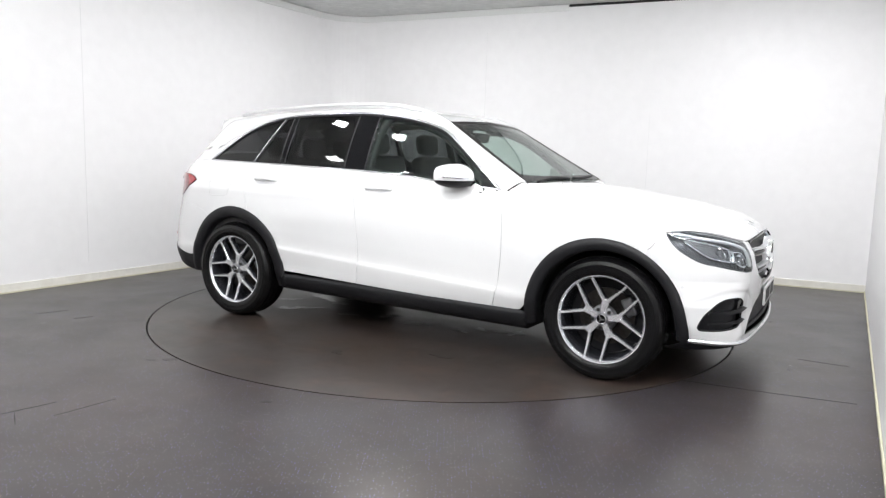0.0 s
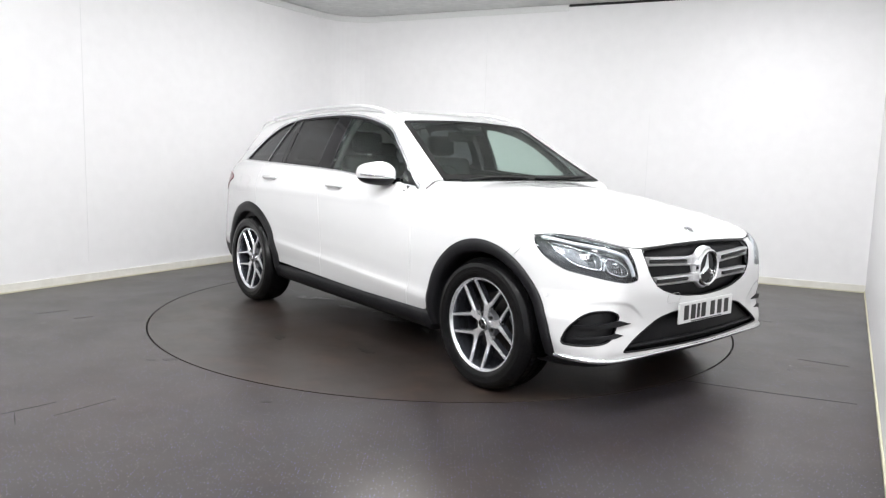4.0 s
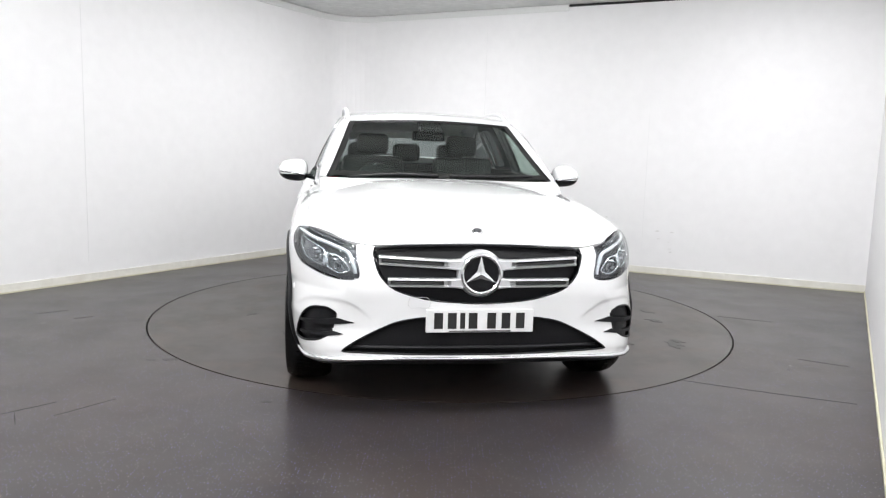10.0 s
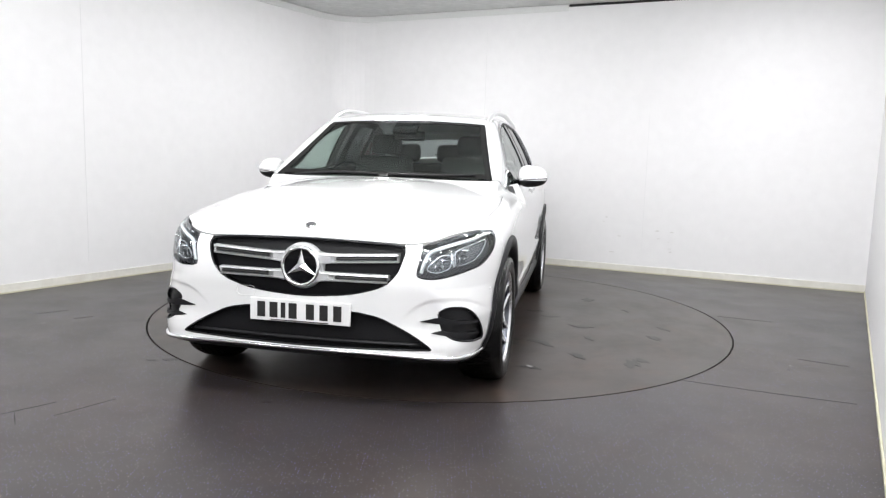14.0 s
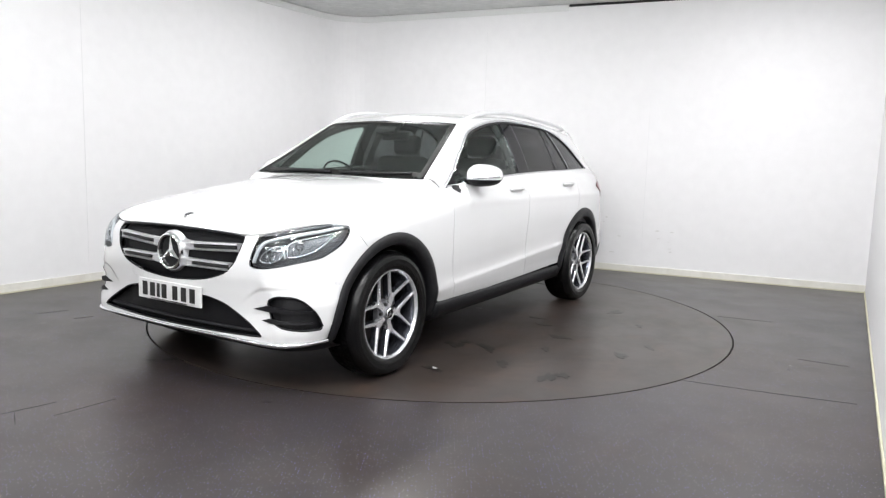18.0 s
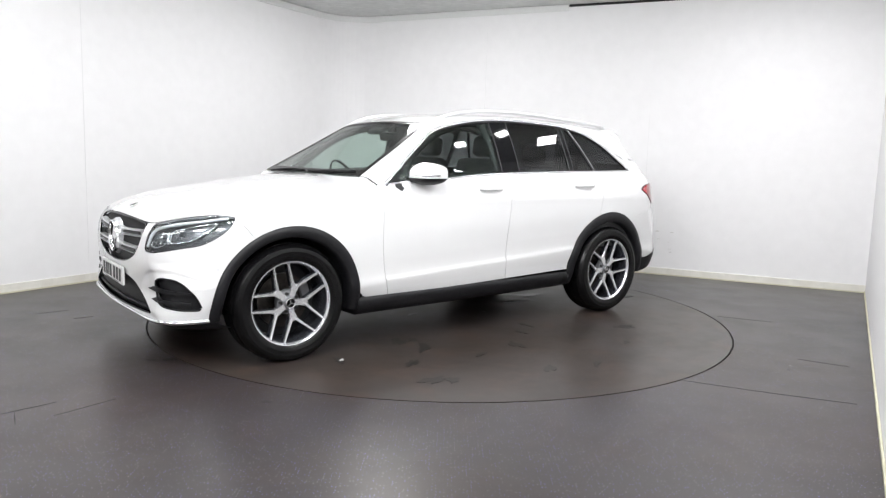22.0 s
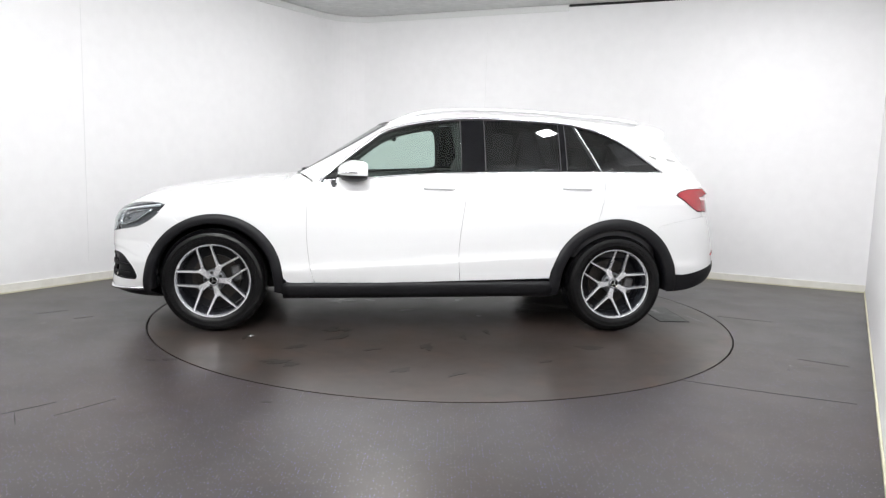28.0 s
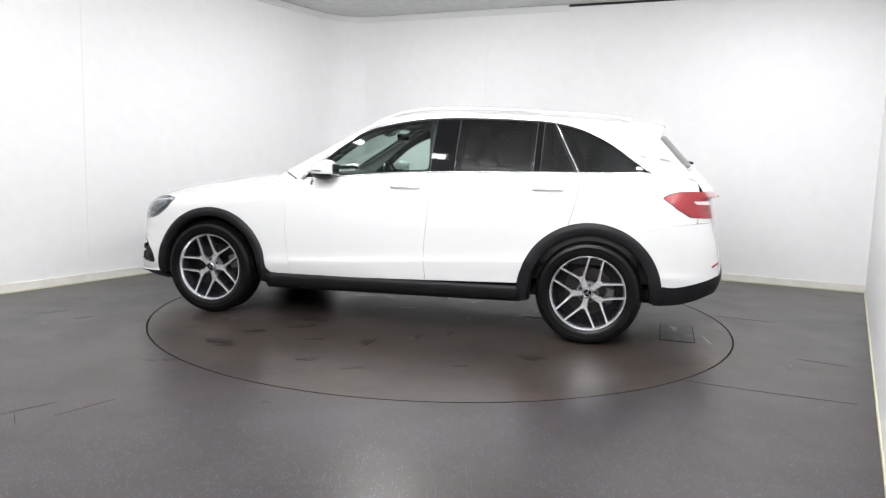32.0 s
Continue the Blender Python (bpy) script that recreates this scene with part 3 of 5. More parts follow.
# front wing
WING_TOP = [tuple(on(*q)) for q in (("t", 0.880, 0.742), ("t", 0.94, 0.796), ("t", 1.06, 0.822), ("t", 1.2, 0.832), ("t", 1.35, 0.834), ("t", 1.5, 0.826), ("s", 1.60, 0.934), ("s", 1.68, 0.910), ("s", 1.757, 0.879))]
panel("front_wing", (S([A_LINE[0], (0.93, 0.345)] + arc(AXLE, R_ARCH, 172, 62, 14)), WING_TOP, S([tuple(p) for p in line(A_LINE, 14)]) + [WING_TOP[0]],
                     S([(AXLE + R_ARCH * math.cos(radians(62)), HUB_Z + R_ARCH * math.sin(radians(62))), (1.70, 0.80), (1.757, 0.879)])), PAINT, car, n=60, m=34,
      smooth=(False, True, False, False))
doors = []
doors += panel("front_door", (S([B_LINE[0], A_LINE[0]]), S([B_LINE[-1], (0, 1.126), (0.33, 1.096), (0.53, 1.079), (0.70, 1.064), A_LINE[-1]]), S(B_LINE), S(A_LINE)), PAINT, car, n=60, m=80)
panel("door_shoulder", (S([(0.40, 1.03), (0.76, 1.02)]), S([(0.40, 1.102), (0.55, 1.089), (0.70, 1.076), (0.765, 1.068)]), S([(0.40, 1.03), (0.40, 1.07), (0.40, 1.102)]), S([(0.76, 1.02), (0.763, 1.05), (0.765, 1.068)])), PAINT, car, n=30, m=16, gap=0, flange=0, lift=-0.002, shell=0.002)
rear_doors = panel("rear_door", (S([(-0.945, 0.392), B_LINE[0]]), S([(-1.362, 1.170), (-1.08, 1.164), (-0.7, 1.154), B_LINE[-1]]),
                                 S([(-0.945, 0.392), (-0.962, 0.47)] + arc(-AXLE, R_REAR, 18, 70, 8) + [(-1.288, 0.83), (-1.319, 0.955), (-1.362, 1.170)]), S(B_LINE)), PAINT, car, n=48, m=80)
panel("rear_quarter_panel", (S([(-2.12, 0.855), (-2.0, 0.842), (-1.86, 0.812), (-1.77, 0.785), (-1.715, 0.746)] + arc(-AXLE, R_REAR, 120, 71, 9)),
                             S([(-2.12, 1.128), (-2.02, 1.152), (-1.92, 1.170), (-1.81, 1.180), (-1.55, 1.175), (-1.362, 1.170)]),
                             S([(-2.12, 0.855), (-2.135, 0.97), (-2.12, 1.125)]),
                             S([(-1.2822, 0.8002), (-1.288, 0.83), (-1.319, 0.955), (-1.362, 1.170)])), PAINT, car, n=50, m=30, gap=0.0012)
# side of the roof: windscreen pillar, cant rail and rear pillar in one pressing
WS_EDGE = [("t", 0.872, 0.732), ("t", 0.715, 0.692), ("t", 0.546, 0.652), ("t", 0.387, 0.614), ("t", 0.233, 0.577)]
ROOF_Y = 0.575
panel("roof_frame", (S([(0.772, 1.062)] + DLO_TOP[0:] + [(-1.92, 1.172), (-2.02, 1.154), (-2.12, 1.13)]),
                     WS_EDGE + [("t", 0.02, 0.578), ("t", -0.3, ROOF_Y), ("t", -0.8, ROOF_Y), ("t", -1.3, 0.57), ("t", -1.7, 0.555), ("t", -1.86, 0.545)],
                     [("s", 0.772, 1.062), ("t", 0.872, 0.732)],
                     S([(-2.12, 1.13), (-2.074, 1.201), (-2.022, 1.233), (-1.970, 1.293), (-1.865, 1.41)]) + [("t", -1.86, 0.545)]), PAINT, car, n=110, m=14)
# roof skin, bonnet, windscreen
panel("roof", ([("t", -1.86, 0.545), ("t", -1.3, 0.57), ("t", -0.8, ROOF_Y), ("t", -0.3, ROOF_Y), ("t", 0.02, 0.578), ("t", 0.218, 0.579)],
               [("t", -1.86, -0.545), ("t", -1.3, -0.57), ("t", -0.8, -ROOF_Y), ("t", -0.3, -ROOF_Y), ("t", 0.02, -0.578), tuple(on("t", 0.218, 0.579) * MIRROR)],
               [("t", -1.86, 0.545), ("t", -1.88, 0.3), ("t", -1.89, 0), ("t", -1.88, -0.3), ("t", -1.86, -0.545)],
               [("t", 0.218, 0.579), ("t", 0.248, 0.35), ("t", 0.262, 0), ("t", 0.248, -0.35), tuple(on("t", 0.218, 0.579) * MIRROR)]), PAINT, car, n=40, m=30, sides=(1,))


def both(pts):
    """A run of skin places from the left side over the middle to the right side."""
    p = [on(*q) if isinstance(q[0], str) else np.array(q, float) for q in pts]
    mirrored = [q * MIRROR for q in p[::-1]]
    return [tuple(q) for q in p] + [tuple(q) for q in (mirrored[1:] if abs(p[-1][1]) < 1e-6 else mirrored)]


HOOD_FRONT = [WING_TOP[-1], ("t", 1.86, 0.805), ("t", 2.0, 0.71), ("f", 0.60, 0.842), ("f", 0.50, 0.830), ("f", 0.25, 0.838), ("f", 0.0, 0.842)]
hood_side = [np.array(q) for q in WING_TOP]
panel("bonnet", ([tuple(p) for p in hood_side], [tuple(p * MIRROR) for p in hood_side], both([WING_TOP[0], ("t", 0.898, 0.5), ("t", 0.918, 0.2), ("t", 0.922, 0.0)]), both(HOOD_FRONT)),
      PAINT, car, n=50, m=60, sides=(1,), gap=0.003)
panel("windscreen", (both([("t", 0.868, 0.728), ("t", 0.888, 0.5), ("t", 0.902, 0.2), ("t", 0.905, 0.0)]), both([("t", 0.230, 0.575), ("t", 0.256, 0.35), ("t", 0.27, 0.0)]),
                     [tuple(on("t", 0.868, 0.728))] + WS_EDGE[1:-1] + [("t", 0.230, 0.575)],
                     [tuple(on("t", 0.868, -0.728))] + [tuple(on(*q) * MIRROR) for q in WS_EDGE[1:-1]] + [tuple(on("t", 0.230, 0.575) * MIRROR)]),
      GLASS_FRONT, car, n=40, m=24, sides=(1,), flange=0, shell=0.005, label="green-tinted laminated windscreen")


ws_run = np.array([on(*q) for q in WS_EDGE])
ws_run = line(ws_run, 30)


# ---- side glass ----
def pane(name, x0, x1, material, parents, n=24, m=14, lift=-0.004, lean=0.0, lean_front=0.0):
    """Glass between belt and roof frame from x0 to x1; lean tilts its rear edge."""
    u = np.linspace(0, 1, n)
    v = np.linspace(0, 1, m)
    pts = np.zeros((m, n, 2))
    for j in range(m):
        xs = x0 + (x1 - x0) * u + v[j] * (lean * (1 - u) + lean_front * u)
        zb, zt = belt_z(xs), dlo_z(xs)
        pts[j] = np.stack([xs, zb + (zt - zb) * v[j]], -1)
    flat = pts.reshape(-1, 2)
    o = np.stack([flat[:, 0], np.zeros(len(flat)), flat[:, 1]], -1)
    p = reach(o, np.tile((0.0, 1.0, 0.0), (len(flat), 1)), -lift).reshape(m, n, 3)
    made = []
    for s, parent in zip((1, -1), parents):
        bm = bmesh.new()
        sheet(bm, p if s > 0 else p * MIRROR, 0, flip=s > 0, shell=0.004)
        made.append(part(name, bm, material, parent, smooth=True))
    return made


pane("side_window", -0.285, 0.706, GLASS_FRONT, doors, n=50)
pane("side_window", -1.02, -0.46, GLASS_PRIVACY, rear_doors, n=30)
pane("side_window", -1.31, -1.068, GLASS_PRIVACY, rear_doors, lean=0.185)
pane("rear_side_window", -1.80, -1.345, GLASS_PRIVACY, (car, car), n=40, lean_front=0.185)
pane("pillar_cover", -0.46, -0.285, GLOSS, rear_doors, n=6, lift=0.001)
pane("corner_cover", 0.60, 0.709, CLAD, doors, n=8, lift=0.002)
pane("window_divider", -1.068, -1.02, GLOSS, rear_doors, n=4, lift=0.002)
pane("window_divider", -1.347, -1.309, CLAD, (car, car), n=4, lift=0.002, lean=0.185, lean_front=0.185)


def ray_length(poly, c, a):
    """How far a ray from c at angle a runs to a closed outline."""
    d = np.array((math.cos(a), math.sin(a)))
    best = 0.0
    for p, q in zip(poly, np.roll(poly, -1, axis=0)):
        e, w = q - p, p - c
        det = d[0] * -e[1] + e[0] * d[1]
        if abs(det) < 1e-12:
            continue
        t, u = (w[0] * -e[1] + e[0] * w[1]) / det, (d[0] * w[1] - d[1] * w[0]) / det
        if t > 0 and -1e-9 <= u <= 1 + 1e-9:
            best = max(best, t)
    return best


def inner_frame(x0, x1, opening, c, parents, n=96):
    """The dark inner frame of a door, seen through its glass, with a rounded opening."""
    xs = np.linspace(x0, x1, 30)
    outer = np.array([(x, belt_z(x) - 0.01) for x in xs] + [(x, dlo_z(x) - 0.004) for x in xs[::-1]])
    inner = np.array(opening, float)
    for _ in range(3):
        q = np.roll(inner, -1, axis=0)
        inner = np.stack([inner * 0.78 + q * 0.22, inner * 0.22 + q * 0.78], 1).reshape(-1, 2)
    c = np.array(c, float)
    flat = []
    for k in (0.0, 0.5, 1.0):
        for a in np.linspace(0, 2 * math.pi, n):
            d = np.array((math.cos(a), math.sin(a)))
            ro, ri = ray_length(outer, c, a), ray_length(inner, c, a)
            flat.append(c + d * (ro + (min(ri, ro - 0.01) - ro) * k))
    flat = np.array(flat)
    o = np.stack([flat[:, 0], np.zeros(len(flat)), flat[:, 1]], -1)
    p = reach(o, np.tile((0.0, 1.0, 0.0), (len(flat), 1)), 0.030).reshape(3, n, 3)
    p[2, :, 1] -= 0.03
    for s, parent in zip((1, -1), parents):
        bm = bmesh.new()
        sheet(bm, p * (1, s, 1), 0, flip=s < 0, shell=0.006)
        part("inner_frame", bm, FRAME_DARK, parent, smooth=True)


FRAME_DARK = mat("black_door_lining", (0.014, 0.014, 0.015), 0.6, grain=0.1, scale=60)
inner_frame(-0.285, 0.69, [(-0.262, 1.20), (-0.238, 1.44), (-0.195, 1.492), (-0.02, 1.46), (0.16, 1.405), (0.32, 1.32), (0.47, 1.20), (0.56, 1.105), (0.30, 1.115), (-0.20, 1.142), (-0.258, 1.160)], (0.08, 1.25), doors)
inner_frame(-1.02, -0.46, [(-0.975, 1.25), (-0.972, 1.43), (-0.935, 1.482), (-0.56, 1.490), (-0.51, 1.44), (-0.508, 1.23), (-0.55, 1.178), (-0.93, 1.186)], (-0.74, 1.33), rear_doors)


def sweep(name, path, radius, material, parents, flat=1.0, seg=8, closed=False, label="", sides=(1, -1)):
    """A bar of oval section along a run of places, on each side."""
    made = []
    for s, parent in zip(sides, parents):
        bm = bmesh.new()
        p = np.array(path, float) * (1, s, 1)
        n = len(p)
        rings = []
        for i in range(n):
            a, b = (p[(i - 1) % n], p[(i + 1) % n]) if closed else (p[max(i - 1, 0)], p[min(i + 1, n - 1)])
            t = Vector(b - a).normalized()
            up = Vector((0, 0, 1)) if abs(t.z) < 0.92 else Vector((0, 1, 0))
            w = t.cross(up).normalized()
            up = w.cross(t).normalized()
            r = radius[i] if isinstance(radius, (list, np.ndarray)) else radius
            rings.append([bm.verts.new(Vector(p[i]) + w * (math.cos(k * 2 * math.pi / seg) * r) + up * (math.sin(k * 2 * math.pi / seg) * r * flat)) for k in range(seg)])
        for i in range(n if closed else n - 1):
            a, b = rings[i], rings[(i + 1) % n]
            for k in range(seg):
                bm.faces.new((a[k], a[(k + 1) % seg], b[(k + 1) % seg], b[k]))
        if not closed:
            bm.faces.new(rings[0][::-1])
            bm.faces.new(rings[-1])
        bmesh.ops.recalc_face_normals(bm, faces=bm.faces)
        made.append(part(name, bm, material, parent, label, smooth=True))
    return made


def along(pts, n, lift=0.0, smooth=True):
    """Places on the skin along a run given from the side."""
    q = line(pts, n, smooth)
    o = np.stack([q[:, 0], np.zeros(n), q[:, 1]], -1)
    p = reach(o, np.tile((0.0, 1.0, 0.0), (n, 1)))
    p[:, 1] += lift
    return p


CC = (car, car)
def frit(name, outer, inner, sides):
    b, t = outer, inner
    panel(name, (b, t, [b[0], t[0]], [b[-1], t[-1]]), FRIT, car, n=24, m=4, gap=0, flange=0, shell=0.002, lift=0.002, sides=sides)


FRIT = mat("black_glass_border", (0.006, 0.006, 0.006), 0.25, spec=0.4)
frit("windscreen_border", [tuple(on("t", x, y)) for _, x, y in WS_EDGE], [tuple(on("t", x + 0.006, y - 0.042)) for _, x, y in WS_EDGE], (1, -1))
TOP_WS = [("t", 0.233, 0.572), ("t", 0.258, 0.35), ("t", 0.272, 0.0)]
frit("windscreen_border", both(TOP_WS), both([("t", x + 0.030, y * 0.985) for _, x, y in TOP_WS]), (1,))
BOT_WS = [("t", 0.862, 0.728), ("t", 0.882, 0.5), ("t", 0.896, 0.2), ("t", 0.899, 0.0)]
frit("windscreen_border", both(BOT_WS), both([("t", x - 0.05, y * 0.985) for _, x, y in BOT_WS]), (1,))
sweep("windscreen_trim", ws_run + np.array([[-0.002, -0.006, 0.0]]), 0.008, GLOSS, CC, flat=0.6, label="black windscreen edge moulding")
header = [on("t", 0.235, 0.57)] + [on("t", 0.260, 0.35)] + [on("t", 0.276, 0.0)]
header = [tuple(p) for p in header] + [tuple(p * MIRROR) for p in header[::-1][1:]]
sweep("windscreen_header", line(header, 30), 0.006, GLOSS, (car,), sides=(1,), flat=0.6)
sweep("window_chrome", along(DLO_TOP, 90, 0.002), 0.0085, SATIN, CC, label="satin chrome strip over the side windows")
sweep("window_gap", along([(x + 0.005, z + 0.010) for x, z in DLO_TOP[:-2]], 90, -0.001), 0.0030, SEAM_GREY, CC, seg=6)
sweep("window_seal", along([(x - 0.004, z - 0.014) for x, z in DLO_TOP[:-1]], 90, -0.001), 0.0085, CLAD, CC, flat=0.9)
sweep("belt_chrome", along([(0.73, 1.061)] + [(x, z - 0.004) for x, z in BELT[1:]], 60, 0.003), 0.006, SATIN, CC, label="satin chrome strip under the side windows")
sweep("window_divider_seal", along([(-1.330, belt_z(-1.33)), (-1.145, dlo_z(-1.145))], 14, 0.004), 0.0030, SATIN, CC)
for x in (-0.285, -0.46, -1.02, -1.068):
    sweep("pillar_edge", along([(x, belt_z(x) + 0.004), (x - 0.003, dlo_z(x) - 0.012)], 10, 0.002), 0.0022, LAMP_DARK, CC)

# roof rails
RAIL = mat("brushed_rail_aluminium", (0.78, 0.785, 0.79), 0.34, 0.55, grain=0.02)
rail = [(0.250, 0.588, 1.462), (0.165, 0.594, 1.510), (0.01, 0.598, 1.563), (-0.22, 0.602, 1.596), (-0.5, 0.604, 1.605), (-0.8, 0.603, 1.602), (-1.1, 0.60, 1.586), (-1.35, 0.593, 1.574), (-1.5, 0.587, 1.562), (-1.60, 0.582, 1.551), (-1.66, 0.577, 1.538)]
sweep("roof_rail", line(rail, 40), 0.018, RAIL, CC, flat=0.8, label="satin silver roof rail")

def gutter(name, run, n=40, depth=0.012, material=None):
    p = line(np.array(run), n)
    q = p - np.array([0, depth * 0.8, depth * 0.6])
    sweep(name, q, 0.008, material or SEAM_GREY, CC, seg=6)


gutter("bonnet_gutter", WING_TOP)
gutter("door_shut", along([(0.775, 0.46)] + A_LINE[1:-1], 20))
gutter("door_shut", along([(-0.28, 0.46)] + B_LINE[1:], 20))
gutter("wing_seam", along([(1.65, 0.755), (1.70, 0.797), (1.757, 0.876)], 14), depth=0.009, material=PAINT)
gutter("bumper_gutter", along([(-1.717, 0.744), (-1.77, 0.783), (-1.86, 0.810), (-2.0, 0.840), (-2.12, 0.852)], 20), depth=0.010, material=PAINT)
gutter("pillar_seam", along([(-1.80, 1.181), (-1.85, 1.177), (-1.92, 1.171), (-2.02, 1.155), (-2.115, 1.129)], 20), depth=0.0085, material=PAINT)
panel("cowl_corner", (S([(0.74, 1.02), (0.95, 1.0)]), [("t", 0.87, 0.74), ("t", 0.95, 0.74)], [("s", 0.74, 1.02), ("t", 0.87, 0.74)], [("s", 0.95, 1.0), ("t", 0.95, 0.74)]), PAINT, car, n=12, m=12, flange=0, lift=-0.007, shell=0.003)

# ---- black cladding: arches, sills, valances ----
def arch_cladding(cx, a0, a1, parent, name="arch_cladding", grow=0.0, back=0.0):
    """A moulded lip round a wheel opening: outer band, rolled edge and inward return."""
    n = 44
    profile = [(0.462 + grow, 0.001), (0.456 + grow, 0.012), (0.435 + grow * 0.6, 0.016), (0.413, 0.013), (0.404, 0.004), (0.401, -0.03), (0.400, -0.09)]
    ang = np.radians(np.linspace(a0, a1, n))
    for s in (1, -1):
        bm = bmesh.new()
        rows = []
        wide = 1 + 0.10 * np.maximum(0.0, 0.12 - np.sin(ang))
        bases = side_y(cx + 0.44 * np.cos(ang) * wide, np.maximum(0.24, HUB_Z + 0.44 * np.sin(ang)))
        for a, stretch, base in zip(ang, wide, bases):
            c, sn = math.cos(a), math.sin(a)
            rows.append([bm.verts.new((cx - back * (r - 0.38) / 0.08 * max(sn, 0) + r * stretch * c, s * (base + o), HUB_Z + r * sn)) for r, o in profile])
        for p, q in zip(rows, rows[1:]):
            for k in range(len(profile) - 1):
                f = (p[k], q[k], q[k + 1], p[k + 1])
                bm.faces.new(f if s > 0 else f[::-1])
        bmesh.ops.recalc_face_normals(bm, faces=bm.faces)
        part(name, bm, CLAD, parent, smooth=True)


arch_cladding(AXLE, -9, 191, car, grow=0.010, back=0.018)
arch_cladding(-AXLE, -11, 187, car, grow=0.026)


def wheel_housing(cx):
    for s in (1, -1):
        bm = bmesh.new()
        n = 24
        rows = []
        for i in range(n + 1):
            a = radians(2 + 176 * i / n)
            rows.append([bm.verts.new((cx + r * math.cos(a), s * y, HUB_Z + r * math.sin(a))) for r, y in ((0.425, 0.885), (0.425, 0.50), (0.05, 0.50))])
        for p, q in zip(rows, rows[1:]):
            for k in range(2):
                bm.faces.new((p[k], q[k], q[k + 1], p[k + 1]))
        part("wheel_housing", bm, LINER, car, smooth=True)


wheel_housing(AXLE)
wheel_housing(-AXLE)

# sills
sill = np.zeros((8, 40, 3))
for i, (dy, z) in enumerate(((0.0, 0.376), (0.010, 0.368), (0.014, 0.354), (0.012, 0.33), (0.002, 0.30), (-0.02, 0.272), (-0.05, 0.255), (-0.25, 0.25))):
    xs = np.linspace(-1.02, 1.02, 40)
    base = side_y(xs, 0.36)
    slope = 0.014 * (0.2 - xs)
    sill[i] = np.stack([xs, base + dy - 0.004, z - 0.02 + slope], -1)
sill[:, 0, 1] = sill[:, -1, 1] = 0.60
sill[:, 0, 0] += 0.05
sill[:, -1, 0] -= 0.05
for s in (1, -1):
    bm = bmesh.new()
    sheet(bm, sill if s > 0 else sill * MIRROR, 0, flip=s < 0)
    part("sill_cladding", bm, CLAD, car, smooth=True)


# ---- front fascia with its openings cut out ----
def par_of(pts, system="f"):
    return to_par(from_par(to_par(np.array(pts, float), system), system), system)


LAMP = [(1.753, 0.876, 0.862), (1.768, 0.866, 0.880), (1.81, 0.842, 0.889), (1.87, 0.805, 0.887), (1.934, 0.765, 0.880), (2.04, 0.695, 0.858), (2.116, 0.594, 0.830), (2.148, 0.583, 0.789), (2.171, 0.568, 0.710), (2.176, 0.570, 0.680), (2.172, 0.60, 0.670),
        (2.158, 0.662, 0.670), (2.115, 0.728, 0.683), (2.032, 0.795, 0.704), (1.95, 0.842, 0.720), (1.885, 0.867, 0.752), (1.822, 0.880, 0.790), (1.778, 0.882, 0.832)]
GRILLE = [(0.0, 0.835), (0.25, 0.832), (0.47, 0.822), (0.512, 0.806), (0.507, 0.772), (0.480, 0.690), (0.415, 0.624), (0.25, 0.577), (0.0, 0.559)]
INTAKE = [(0.0, 0.500), (0.27, 0.498), (0.395, 0.476), (0.485, 0.434), (0.572, 0.388), (0.655, 0.334), (0.645, 0.326), (0.3, 0.318), (0.0, 0.316)]
VENT = [(1.93, 0.85, 0.360), (1.962, 0.836, 0.44), (2.018, 0.805, 0.505), (2.067, 0.774, 0.531), (2.13, 0.710, 0.537), (2.152, 0.672, 0.512), (2.146, 0.684, 0.470), (2.143, 0.690, 0.430), (2.135, 0.702, 0.403), (2.108, 0.741, 0.377), (2.02, 0.805, 0.360)]


def closed_line(pts, n):
    p = np.array(list(pts) + [pts[0]], float)
    return line(p, n + 1, False)[:-1]


def rounded(poly, times=2):
    """Corner cutting on a closed outline."""
    p = np.array(poly, float)
    for _ in range(times):
        q = np.roll(p, -1, axis=0)
        p = np.stack([p * 0.8 + q * 0.2, p * 0.2 + q * 0.8], 1).reshape(-1, p.shape[1])
    return p


def inside_poly(q, poly):
    x, y = q[:, 0], q[:, 1]
    hit = np.zeros(len(q), bool)
    m = len(poly)
    for i in range(m):
        (x0, y0), (x1, y1) = poly[i], poly[(i + 1) % m]
        c = ((y0 > y) != (y1 > y)) & (x < (x1 - x0) * (y - y0) / (y1 - y0 + 1e-12) + x0)
        hit ^= c
    return hit


def whole(half):
    return half + [(-y, z) for y, z in half[::-1] if y > 1e-6]


lamp_l = rounded(par_of(LAMP), 1)
grille_p = to_par(np.array([on("f", y, z) for y, z in whole(GRILLE)]), "f")
intake_p = to_par(np.array([on("f", y, z) for y, z in whole(INTAKE)]), "f")
grille_p, intake_p = rounded(grille_p, 2), rounded(intake_p, 1)
vent_l = rounded(par_of(VENT), 1)
FLIP2 = np.array([-1.0, 1.0])
lamp_cut = lamp_l.copy()
slope_l = np.interp(lamp_cut[:, 0], (lamp_cut[:, 0].min(), lamp_cut[:, 0].max()), (0.81, 0.850))
lamp_cut[lamp_cut[:, 1] > slope_l, 1] += 0.03
grille_cut = grille_p.copy()
grille_cut[grille_cut[:, 1] > 0.80, 1] += 0.03
HOLES = [lamp_cut, lamp_cut * FLIP2, grille_cut, intake_p, vent_l, vent_l * FLIP2]


